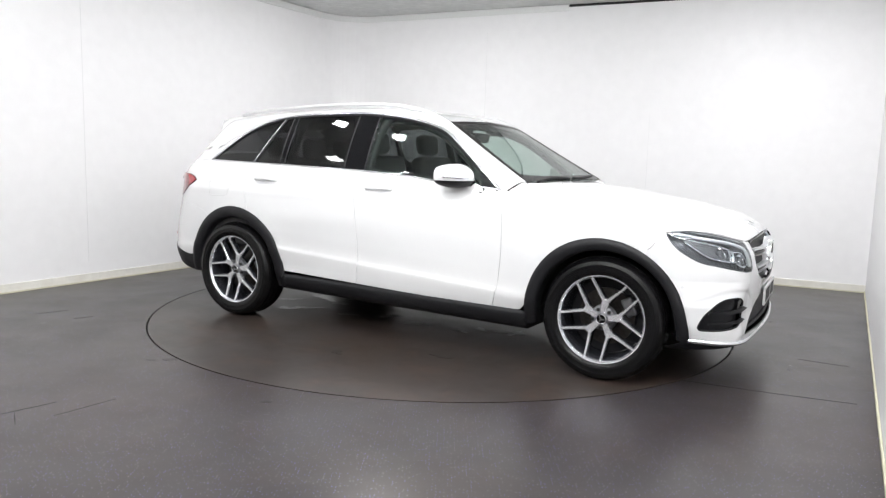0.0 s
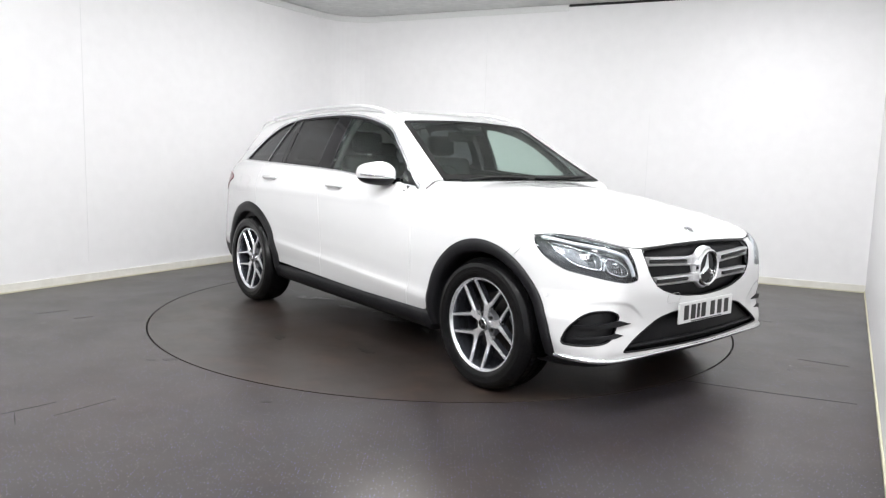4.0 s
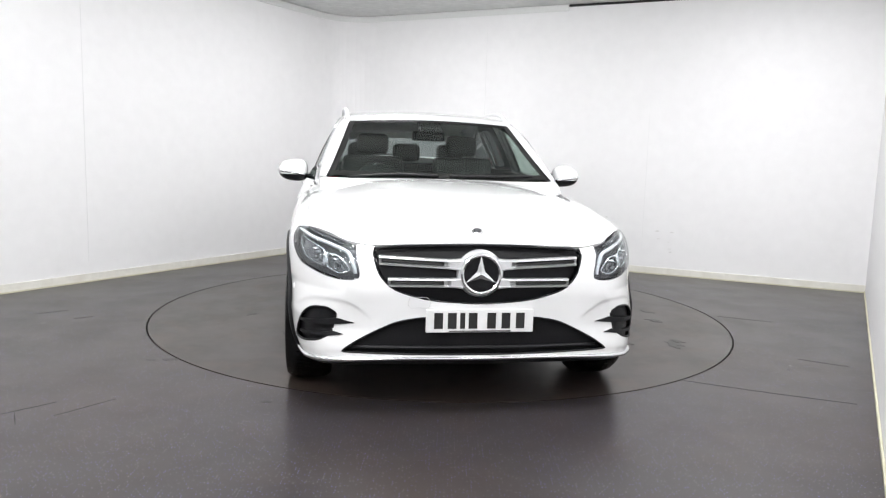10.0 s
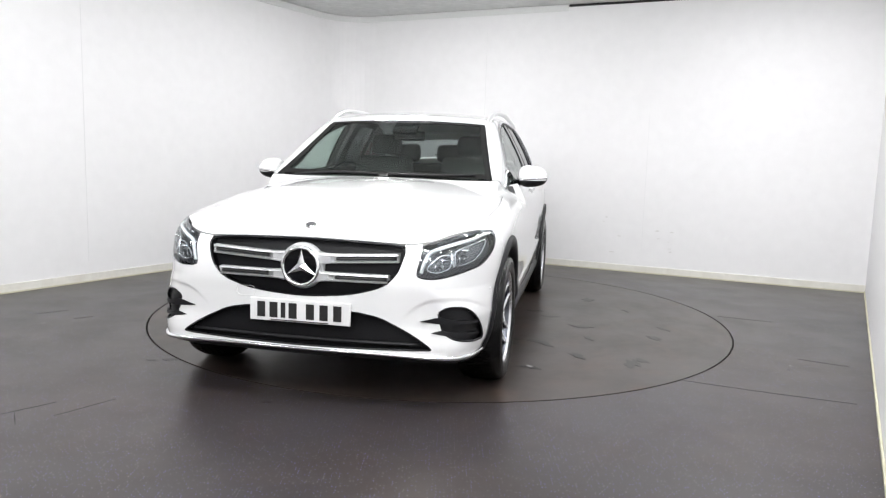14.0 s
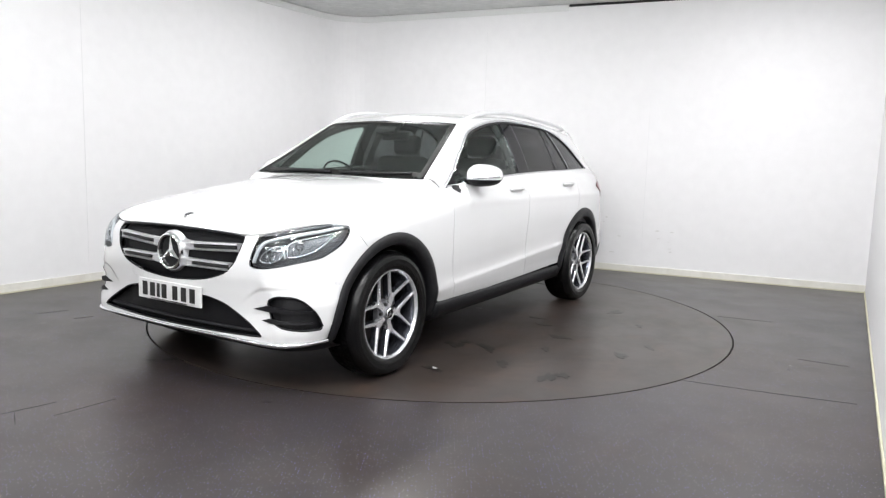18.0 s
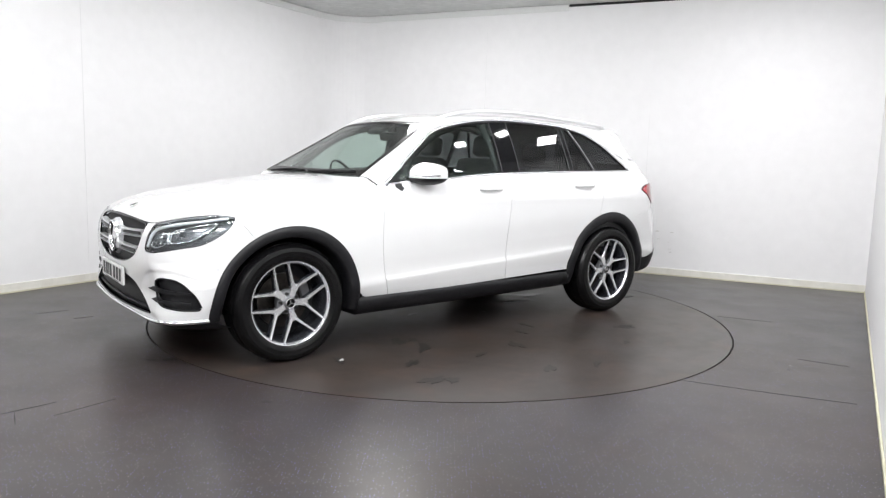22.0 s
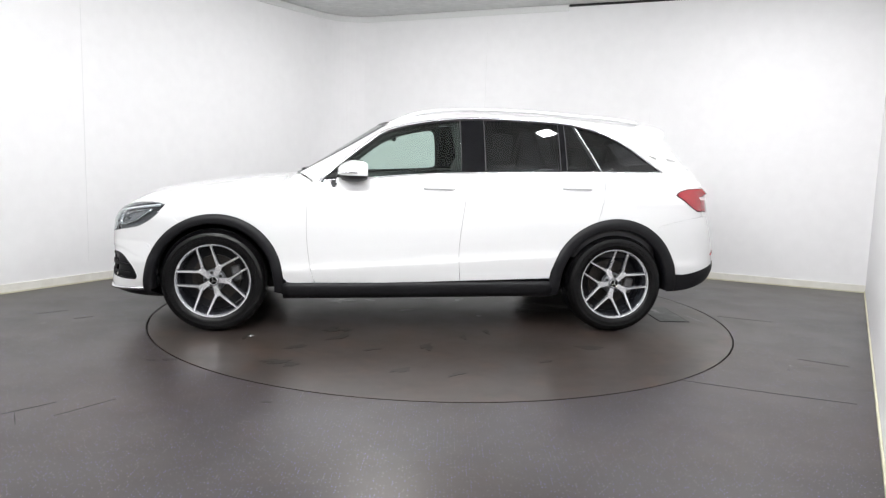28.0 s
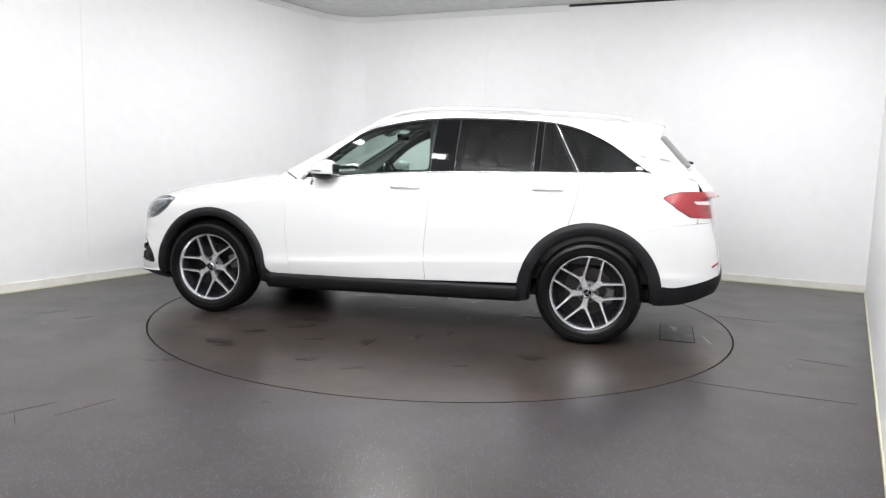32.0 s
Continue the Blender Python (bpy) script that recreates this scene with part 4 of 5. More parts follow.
def fascia(system, bottom, top, left, right, n, m, holes, material, name, depth=0.0, flange=0.015):
    g = coons(edge(bottom, n, system), edge(top, n, system), edge(left, m, system), edge(right, m, system))
    flat = g.reshape(-1, 2).copy()
    cell = np.array([np.ptp(flat[:, 0]) / n, 0.55 / m])
    for poly in holes:
        q = flat / cell
        pp = poly / cell
        best = np.full(len(q), 1e9)
        near = q.copy()
        for i in range(len(pp)):
            a, b = pp[i], pp[(i + 1) % len(pp)]
            t = np.clip(((q - a) @ (b - a)) / max((b - a) @ (b - a), 1e-9), 0, 1)
            c = a + t[:, None] * (b - a)
            d = np.linalg.norm(q - c, axis=1)
            near[d < best] = c[d < best]
            best = np.minimum(best, d)
        flat[best < 0.62] = (near * cell)[best < 0.62]
    p = from_par(flat, system, depth)
    bm = bmesh.new()
    vs = [bm.verts.new(v) for v in p]
    cen = (flat.reshape(m, n, 2)[:-1, :-1] + flat.reshape(m, n, 2)[1:, 1:] + flat.reshape(m, n, 2)[:-1, 1:] + flat.reshape(m, n, 2)[1:, :-1]).reshape(-1, 2) / 4
    dead = np.zeros(len(cen), bool)
    for poly in holes:
        dead |= inside_poly(cen, poly)
    k = 0
    for i in range(m - 1):
        for j in range(n - 1):
            if not dead[k]:
                bm.faces.new((vs[i * n + j], vs[i * n + j + 1], vs[(i + 1) * n + j + 1], vs[(i + 1) * n + j]))
            k += 1
    bmesh.ops.delete(bm, geom=[v for v in bm.verts if not v.link_faces], context="VERTS")
    bm.normal_update()
    f = max(bm.faces, key=lambda f: abs(f.calc_center_median().x))
    s = 1 if system == "f" else -1
    if f.normal.x * s < 0:
        bmesh.ops.reverse_faces(bm, faces=bm.faces)
    if flange > 0:
        bm.normal_update()
        rim = [e for e in bm.edges if e.is_boundary]
        nv = {v: v.normal.copy() for e in rim for v in e.verts}
        r = bmesh.ops.extrude_edge_only(bm, edges=rim)
        moved = [v for v in r["geom"] if isinstance(v, bmesh.types.BMVert)]
        keys = list(nv)
        co = np.array([v.co for v in keys])
        for v in moved:
            i = int(np.argmin(np.sum((co - np.array(v.co)) ** 2, axis=1)))
            v.co = v.co - nv[keys[i]] * flange
    for e in bm.edges:
        e.smooth = len(e.link_faces) < 2 or e.calc_face_angle(0) < 0.7
    return part(name, bm, material, car, smooth=True)


B_END = [("s", 1.874, 0.296), ("s", 1.868, 0.40), ("s", 1.848, 0.52), ("s", 1.79, 0.64), ("s", 1.72, 0.71), ("s", 1.652, 0.752)]
bend = [on(*q) for q in B_END]
TOP_F = [tuple(bend[-1]), ("s", 1.70, 0.797), ("s", 1.755, 0.874), ("t", 1.86, 0.807), ("t", 2.0, 0.712), ("f", 0.60, 0.838), ("f", 0.50, 0.826), ("f", 0.25, 0.834), ("f", 0.0, 0.838)]
BOT_F = [tuple(bend[0]), ("s", 1.95, 0.298), ("f", 0.78, 0.298), ("f", 0.66, 0.298), ("f", 0.33, 0.295), ("f", 0.0, 0.295)]
fascia("f", both(BOT_F), both(TOP_F), [tuple(p) for p in bend], [tuple(p * MIRROR) for p in bend], 320, 84, HOLES, PAINT, "front_bumper", flange=0)
fascia("f", both(BOT_F), both(TOP_F), [tuple(p) for p in bend], [tuple(p * MIRROR) for p in bend], 60, 30, [], GLOSS, "bumper_backing", depth=0.055, flange=0)


def fit_sheet(poly, system, depth, rows=14, cols=26):
    """A sheet over a closed outline in end coordinates, at a depth under the skin."""
    poly = closed_line(poly, 200)
    lo, hi = poly[:, 0].min(), poly[:, 0].max()
    us = np.linspace(lo + 1e-3, hi - 1e-3, cols)
    pts = np.zeros((rows, cols, 2))
    for j, u in enumerate(us):
        zs = []
        for i in range(len(poly)):
            a, b = poly[i], poly[(i + 1) % len(poly)]
            if (a[0] - u) * (b[0] - u) <= 0 and abs(a[0] - b[0]) > 1e-9:
                zs.append(a[1] + (b[1] - a[1]) * (u - a[0]) / (b[0] - a[0]))
        pts[:, j, 0] = u
        pts[:, j, 1] = np.linspace(min(zs), max(zs), rows)
    return from_par(pts.reshape(-1, 2), system, depth).reshape(rows, cols, 3)


def cover(name, poly, system, depth, material, parents, sides=(1, -1), shell=0.004, label="", rows=14, cols=26):
    p = fit_sheet(poly, system, depth, rows, cols)
    made = []
    for s, parent in zip(sides, parents):
        q = p if s > 0 else p * MIRROR
        bm = bmesh.new()
        i, j = rows // 2, cols // 2
        nn = np.cross(q[i, j + 1] - q[i, j], q[i + 1, j] - q[i, j])
        away = q[i, j] - np.array([np.clip(q[i, j][0], -1.2, 1.05), 0, q[i, j][2]])
        sheet(bm, q, 0, flip=float(nn @ away) < 0, shell=shell)
        made.append(part(name, bm, material, parent, label, smooth=True))
    return made


def outline_bar(name, poly, system, depth, radius, material, parents, sides=(1, -1), n=90, label=""):
    p = from_par(closed_line(poly, n), system, depth)
    return sweep(name, p, radius, material, parents, seg=6, closed=True, sides=sides, label=label)


# headlamps
lamps = cover("headlamp", lamp_l, "f", 0.045, LAMP_DARK, CC, label="clear-lensed headlamp with a grey housing")
cover("lens", lamp_l, "f", -0.001, CLEAR, lamps, shell=0.003)
outline_bar("lamp_bezel", lamp_l, "f", 0.003, 0.0024, LAMP_DARK, lamps)


def lamp_place(y, z, depth):
    return from_par(to_par(np.array([on("f", y, z)]), "f"), "f", depth)[0]


def ball(name, centre, radii, material, parents, sides=(1, -1), seg=20, label=""):
    made = []
    for s, parent in zip(sides, parents):
        bm = bmesh.new()
        bmesh.ops.create_uvsphere(bm, u_segments=seg, v_segments=seg // 2, radius=1)
        bmesh.ops.scale(bm, vec=radii, verts=bm.verts)
        bmesh.ops.translate(bm, vec=(centre[0], s * centre[1], centre[2]), verts=bm.verts)
        made.append(part(name, bm, material, parent, label, smooth=True))
    return made


def lamp_run(pts, n, depth, closed=False):
    q = to_par(np.array(pts + (pts[:1] if closed else []), float), "f")
    p = from_par(line(q, n + closed, not closed), "f", depth)
    return p[:-1] if closed else p


brow = lamp_run([(1.80, 0.862, 0.868), (1.86, 0.835, 0.862), (1.93, 0.80, 0.850), (2.03, 0.735, 0.834), (2.09, 0.68, 0.817), (2.13, 0.635, 0.798), (2.15, 0.615, 0.770), (2.165, 0.600, 0.725), (2.17, 0.594, 0.698)], 50, 0.012)
sweep("daytime_strip", brow, 0.0105, GUIDE, lamps, flat=0.9)
ledge = lamp_run([(1.83, 0.838, 0.882), (1.93, 0.775, 0.868), (2.03, 0.71, 0.848), (2.09, 0.65, 0.828)], 24, 0.016)
sweep("lamp_ledge", ledge, 0.011, BOWL, lamps, flat=0.5)
BOWL_IN = [(2.166, 0.622, 0.710), (2.15, 0.668, 0.696), (2.11, 0.728, 0.722), (2.098, 0.728, 0.782), (2.12, 0.680, 0.780), (2.15, 0.640, 0.745)]
BOWL_OUT = [(2.095, 0.748, 0.728), (2.06, 0.778, 0.731), (1.99, 0.820, 0.750), (1.93, 0.845, 0.785), (1.85, 0.865, 0.845), (1.95, 0.810, 0.828), (2.05, 0.742, 0.802), (2.085, 0.742, 0.785)]
for shape, at in ((BOWL_IN, (2.12, 0.675, 0.738)), (BOWL_OUT, (2.03, 0.770, 0.778))):
    poly = rounded(par_of(shape), 1)
    bowls = cover("reflector_bowl", poly, "f", 0.030, BOWL, lamps, rows=8, cols=14)
    outline_bar("bowl_rim", poly, "f", 0.020, 0.0042, LAMP_SILVER, lamps)
    c = from_par(to_par(np.array([at]), "f"), "f", 0.040)[0]
    ball("projector_lens", c, (0.022, 0.024, 0.020), BOWL, lamps)
    for step in (-1, 0, 1):
        rib = [at[0] + 0.02 * abs(step), at[1] + 0.022 * step, at[2] - 0.012]
        ends = from_par(to_par(np.array([[rib[0], rib[1], rib[2] - 0.014], [rib[0], rib[1] + 0.006, rib[2] + 0.014]]), "f"), "f", 0.024)
        sweep("reflector_rib", ends, 0.0032, LAMP_SILVER, lamps, seg=5)
    c2 = c + np.array((0.004, 0.012, 0.022))
    ball("lamp_facet", c2, (0.016, 0.020, 0.008), LAMP_SILVER, lamps, seg=10)
divide = lamp_run([(2.10, 0.738, 0.790), (2.105, 0.738, 0.755), (2.10, 0.742, 0.722)], 10, 0.018)
sweep("lamp_divider", divide, 0.009, LAMP_SILVER, lamps, flat=0.8)

# grille: dark mesh, frame, twin slats each side, ring
grille = cover("grille", grille_p, "f", 0.030, MESH, (car,), sides=(1,), label="black radiator grille with twin silver louvres", rows=16, cols=40)[0]
outline_bar("grille_frame", grille_p, "f", 0.005, 0.006, GLOSS, (grille,), sides=(1,), n=120)


def slat(z_in, z_out, y_in, y_out, h_in, h_out):
    """A louvre that is solid by the emblem and opens into two blades with a dark slot between them."""
    n = 26
    for s in (1, -1):
        bm = bmesh.new()
        rows = []
        for i in range(n):
            u = i / (n - 1)
            y = y_in + (y_out - y_in) * u
            k = math.exp(-u * 13)
            z = z_in + (z_out - z_in) * u
            h = h_out + (h_in - h_out) * k
            x = on("f", y, z)[0] - 0.004
            slot = 0.02 * min(1.0, max(0.0, (u - 0.16) / 0.05)) * (1 if u < 0.97 else 0.2)
            ring = []
            for dx, dz in ((-0.03, -1), (0.004, -1.0), (0.008, -0.66), (0.006 - slot, -0.58), (0.006 - slot, 0.50), (0.008, 0.60), (0.005, 1.0), (-0.03, 1.0)):
                ring.append(bm.verts.new((x + dx, s * y, z + dz * h)))
            rows.append(ring)
        for a, b in zip(rows, rows[1:]):
            for q in range(8):
                bm.faces.new((a[q], a[(q + 1) % 8], b[(q + 1) % 8], b[q]))
        bm.faces.new(rows[0])
        bm.faces.new(rows[-1][::-1])
        bmesh.ops.recalc_face_normals(bm, faces=bm.faces)
        part("louvre", bm, LOUVRE, grille)
        run = [(on("f", y, z_in + (z_out - z_in) * (y - y_in) / (y_out - y_in))[0] - 0.012, y, z_in + (z_out - z_in) * (y - y_in) / (y_out - y_in) - 0.04 * h_out) for y in np.linspace(y_in + 0.09, y_out - 0.012, 12)]
        sweep("louvre_slot", run, 0.0108, INK, (grille,), sides=(s,), flat=0.85)


slat(0.746, 0.764, 0.085, 0.480, 0.032, 0.0215)
slat(0.662, 0.662, 0.085, 0.438, 0.028, 0.0200)


def lathe(name, profile, material, parent, m, seg=64, label="", smooth=True, closed=False):
    """Turns a profile of (radius, height) about z, then poses it by m."""
    bm = bmesh.new()
    rows = []
    for i in range(seg):
        a = 2 * math.pi * i / seg
        rows.append([bm.verts.new(m @ Vector((r * math.cos(a), r * math.sin(a), h))) for r, h in profile])
    k = len(profile)
    for i in range(seg):
        p, q = rows[i], rows[(i + 1) % seg]
        for j in range(k if closed else k - 1):
            f = [p[j], q[j], q[(j + 1) % k], p[(j + 1) % k]]
            bm.faces.new(f)
    bmesh.ops.remove_doubles(bm, verts=bm.verts, dist=1e-5)
    bmesh.ops.recalc_face_normals(bm, faces=bm.faces)
    for e in bm.edges:
        e.smooth = len(e.link_faces) < 2 or e.calc_face_angle(0) < 0.6
    return part(name, bm, material, parent, label, smooth=smooth)


FACE_X = pose(0, 0, 0, 0, 90, 0)
STAR = Matrix.Translation((2.205, 0, 0.706)) @ FACE_X
emblem = lathe("emblem", [(0.082, 0.0), (0.084, 0.012), (0.091, 0.017), (0.099, 0.012), (0.102, -0.02), (0.082, -0.02)], CHROME, grille, STAR, closed=True, label="plain chrome ring on the grille")
lathe("emblem_collar", [(0.09, -0.006), (0.104, -0.004), (0.113, -0.016), (0.114, -0.035), (0.09, -0.035)], LOUVRE, grille, STAR, closed=True)
lathe("emblem_disc", [(0.0, 0.0), (0.083, 0.0), (0.083, -0.01), (0.0, -0.01)], GLOSS, grille, STAR)


def spoke_shape(name, centre, x, length, width, material, parent, rise=0.012):
    for k in range(3):
        a = radians(90 + 120 * k)
        d, w = Vector((0, math.cos(a), math.sin(a))), Vector((0, -math.sin(a), math.cos(a)))
        bm = bmesh.new()
        c = Vector((x, 0, centre))
        tip = bm.verts.new(c + d * length)
        l, r, top = bm.verts.new(c + w * width + d * width * 0.577), bm.verts.new(c - w * width + d * width * 0.577), bm.verts.new(c + Vector((rise, 0, 0)))
        back = bm.verts.new(c)
        for f in ((tip, l, top), (top, r, tip), (l, back, top), (back, r, top), (tip, back, l), (tip, r, back)):
            bm.faces.new(f)
        bmesh.ops.recalc_face_normals(bm, faces=bm.faces)
        part(name, bm, material, parent)


spoke_shape("emblem_spoke", 0.706, 2.2055, 0.084, 0.019, CHROME, grille)
bz = on("t", 2.085, 0)
BADGE = Matrix.Translation((2.083, 0, bz[2] + 0.002)) @ pose(0, 0, 0, 0, 24, 0)
badge = lathe("bonnet_badge", [(0.0, 0.006), (0.012, 0.006), (0.024, 0.006), (0.029, 0.0), (0.0, 0.0)], CHROME, car, BADGE, seg=32)
lathe("badge_disc", [(0.0, 0.0075), (0.019, 0.0075), (0.019, 0.004), (0.0, 0.004)], LAMP_DARK, badge, BADGE, seg=24)

# lower intake, its bars, side vents with fins, lip
intake = cover("lower_intake", intake_p, "f", 0.030, MESH, (car,), sides=(1,), rows=8, cols=40)[0]
outline_bar("intake_edge", intake_p, "f", 0.004, 0.0055, CLAD, (intake,), sides=(1,), n=140)
for zz, hw in ((0.347, 0.600),):
    bar = [on("f", y, zz, 0.025) for y in np.linspace(-hw, hw, 25)]
    sweep("intake_bar", bar, 0.012, CLAD, (intake,), sides=(1,), flat=0.7)
vents = cover("side_vent", vent_l, "f", 0.030, CLAD, CC, rows=8, cols=12)
outline_bar("vent_edge", vent_l, "f", 0.004, 0.0055, CLAD, vents)
FIN_UP = [(1.98, 0.825, 0.458), (2.10, 0.745, 0.474), (2.14, 0.692, 0.484), (2.153, 0.668, 0.488), (2.160, 0.640, 0.478), (2.168, 0.590, 0.465), (2.150, 0.672, 0.457), (2.12, 0.722, 0.455), (1.98, 0.825, 0.446)]
FIN_LOW = [(1.98, 0.825, 0.402), (2.12, 0.722, 0.418), (2.146, 0.684, 0.426), (2.152, 0.668, 0.420), (2.161, 0.640, 0.411), (2.14, 0.692, 0.402), (2.11, 0.735, 0.400), (1.98, 0.825, 0.391)]
for fin in (FIN_UP, FIN_LOW):
    cover("fin", par_of(fin), "f", -0.004, CLAD, vents, shell=0.012, rows=4, cols=20)
lip_run = [on(*q) for q in (("s", 1.880, 0.296), ("s", 1.95, 0.292), ("f", 0.80, 0.290), ("f", 0.68, 0.292), ("f", 0.33, 0.300), ("f", 0.0, 0.300))]
lip_all = line([tuple(p) for p in lip_run] + [tuple(p * MIRROR) for p in lip_run[::-1][1:]], 90)
for_x = np.array([[0.006, 0, 0]])
sweep("splitter", lip_all + for_x, 0.0085 + 0.0055 * np.clip((np.abs(lip_all[:, 1]) - 0.50) / 0.2, 0, 1), CHROME, (car,), sides=(1,), flat=0.9, label="bright chrome strip along the bumper edge")
val = np.zeros((6, 50, 3))
base = line([tuple(p) for p in lip_run] + [tuple(p * MIRROR) for p in lip_run[::-1][1:]], 50)
for i, (k, z) in enumerate(((0.0, 0.292), (0.012, 0.280), (0.035, 0.266), (0.08, 0.248), (0.14, 0.235), (0.34, 0.225))):
    val[i] = base
    val[i, :, 0] -= k
    val[i, :, 1] *= 1 - 0.25 * k
    val[i, :, 2] = z + (base[:, 2] - 0.30) * 0.6
bm = bmesh.new()
sheet(bm, val, 0, flip=False)
part("front_valance", bm, CLAD, car, smooth=True)

# number plate with plain bars for its characters
plate = part("number_plate", (lambda b: (box_into(b, (2.212, -0.26, 0.4285), (2.2245, 0.26, 0.5395), bevel=0.003), b)[1])(bmesh.new()), PLATE, car, "white number plate with plain dark bars")
for y in (-0.20, -0.135, -0.085, -0.035, 0.055, 0.125, 0.195):
    bm = bmesh.new()
    w = 0.012 if abs(y + 0.085) < 0.01 else 0.021
    box_into(bm, (2.2235, y - w, 0.447), (2.2262, y + w, 0.523))
    part("plate_bar", bm, INK, plate)
bm = bmesh.new()
box_into(bm, (2.2235, -0.15, 0.4325), (2.2258, 0.15, 0.4375))
part("plate_bar", bm, INK, plate)

# ---- rear end ----
R_END = [("s", -1.90, 0.43), ("s", -1.868, 0.54), ("s", -1.81, 0.65), ("s", -1.717, 0.742)]
rend = [on(*q) for q in R_END]
TOP_R = [tuple(rend[-1]), ("s", -1.77, 0.7845), ("s", -1.86, 0.8115), ("s", -2.0, 0.8415), ("s", -2.13, 0.8545), ("r", 0.6, 0.861), ("r", 0.3, 0.86), ("r", 0.0, 0.86)]
BOT_R = [tuple(rend[0]), ("s", -2.0, 0.425), ("s", -2.13, 0.455), ("r", 0.72, 0.50), ("r", 0.5, 0.52), ("r", 0.25, 0.53), ("r", 0.0, 0.53)]
fascia("r", both(BOT_R), both(TOP_R), [tuple(p) for p in rend], [tuple(p * MIRROR) for p in rend], 120, 24, [], PAINT, "rear_bumper")
R_LOW = [("s", -1.868, 0.29), ("s", -1.88, 0.36), ("s", -1.90, 0.43)]
rlow = [on(*q) for q in R_LOW]
BOT_L = [tuple(rlow[0]), ("s", -2.0, 0.30), ("s", -2.12, 0.33), ("r", 0.70, 0.375), ("r", 0.3, 0.38), ("r", 0.0, 0.38)]
fascia("r", both(BOT_L), both(BOT_R), [tuple(p) for p in rlow], [tuple(p * MIRROR) for p in rlow], 100, 14, [], CLAD, "rear_valance", depth=-0.004)
TG_S = [("s", -2.125, 0.858), ("s", -2.14, 0.97), ("s", -2.122, 1.125), ("s", -2.076, 1.201)]
tg = [on(*q) for q in TG_S]
tailgate = fascia("r", both([tuple(tg[0]), ("r", 0.6, 0.863), ("r", 0.3, 0.863), ("r", 0.0, 0.863)]), both([tuple(tg[-1]), ("r", 0.58, 1.222), ("r", 0.3, 1.243), ("r", 0.0, 1.248)]),
                  [tuple(p) for p in tg], [tuple(p * MIRROR) for p in tg], 80, 16, [], PAINT, "tailgate")
RG_S = [on(*q) for q in (("s", -2.072, 1.206), ("s", -2.020, 1.238), ("s", -1.966, 1.297), ("s", -1.861, 1.413))]
gutter("rear_glass_seam", np.array(RG_S), depth=0.009, material=PAINT)
rg = fascia("r", both([tuple(RG_S[0]), ("r", 0.55, 1.230), ("r", 0.3, 1.248), ("r", 0.0, 1.252)]), both([tuple(RG_S[-1]), ("r", 0.45, 1.445), ("r", 0.2, 1.45), ("r", 0.0, 1.45)]),
            [tuple(p) for p in RG_S], [tuple(p * MIRROR) for p in RG_S], 50, 14, [], GLASS_PRIVACY, "rear_window", flange=0)
TAIL = [(-1.895, 0.86, 1.020), (-1.905, 0.855, 1.028), (-1.932, 0.845, 1.044), (-1.986, 0.827, 1.060), (-2.08, 0.79, 1.066), (-2.20, 0.64, 1.063), (-2.266, 0.42, 1.060), (-2.266, 0.42, 0.897), (-2.235, 0.62, 0.895), (-2.20, 0.71, 0.894), (-2.075, 0.828, 0.900), (-1.991, 0.861, 0.950), (-1.916, 0.864, 1.004)]
tail_p = par_of(TAIL, "r")
tails = cover("tail_lamp", tail_p, "r", -0.008, RED, CC, shell=0.014, rows=20, cols=60, label="red wraparound tail lamp")
LAMP_RIM = mat("dark_red_lamp_edge", (0.05, 0.008, 0.012), 0.3)
TAIL_PALE = [(-2.08, 0.80, 1.005), (-2.2, 0.66, 1.005), (-2.25, 0.52, 1.0), (-2.255, 0.52, 0.975), (-2.2, 0.66, 0.978), (-2.10, 0.785, 0.985)]
outline_bar("lamp_edge", tail_p, "r", -0.002, 0.0045, LAMP_RIM, tails, n=120)
cover("indicator_strip", par_of(TAIL_PALE, "r"), "r", -0.0095, PALE_LENS, tails, shell=0.006)

refl_run = [on("r", y, z) for y, z in ((0.755, 0.565), (0.72, 0.578), (0.68, 0.588))]
sweep("reflector", line(refl_run, 8), 0.008, RED, CC, flat=0.7, label="small red reflector")

# roof spoiler
sp = np.zeros((9, 32, 3))
ys = np.linspace(-0.575, 0.575, 28)
for i, (x, z) in enumerate(((-1.66, 1.556), (-1.75, 1.566), (-1.86, 1.551), (-1.915, 1.533), (-1.926, 1.525), (-1.918, 1.517), (-1.888, 1.497), (-1.868, 1.480), (-1.845, 1.430))):
    k = np.abs(ys) / 0.575
    sp[i, 2:-2] = np.stack([x + 0.045 * k ** 2.5, ys, z - 0.036 * k ** 2.2], -1)
    # sides that run down to the rear pillar
    for c, y, f in ((1, -0.597, 0.45), (0, -0.621, 1.0), (30, 0.597, 0.45), (31, 0.621, 1.0)):
        end = sp[i, 2] if c < 2 else sp[i, 29]
        sp[i, c] = (end[0] * (1 - f) + max(-1.862, end[0]) * f, y, end[2] * (1 - f) + 1.422 * f)
bm = bmesh.new()
sheet(bm, sp, 0)
bm.verts.ensure_lookup_table()
bmesh.ops.recalc_face_normals(bm, faces=bm.faces)
part("roof_spoiler", bm, PAINT, car, smooth=True)

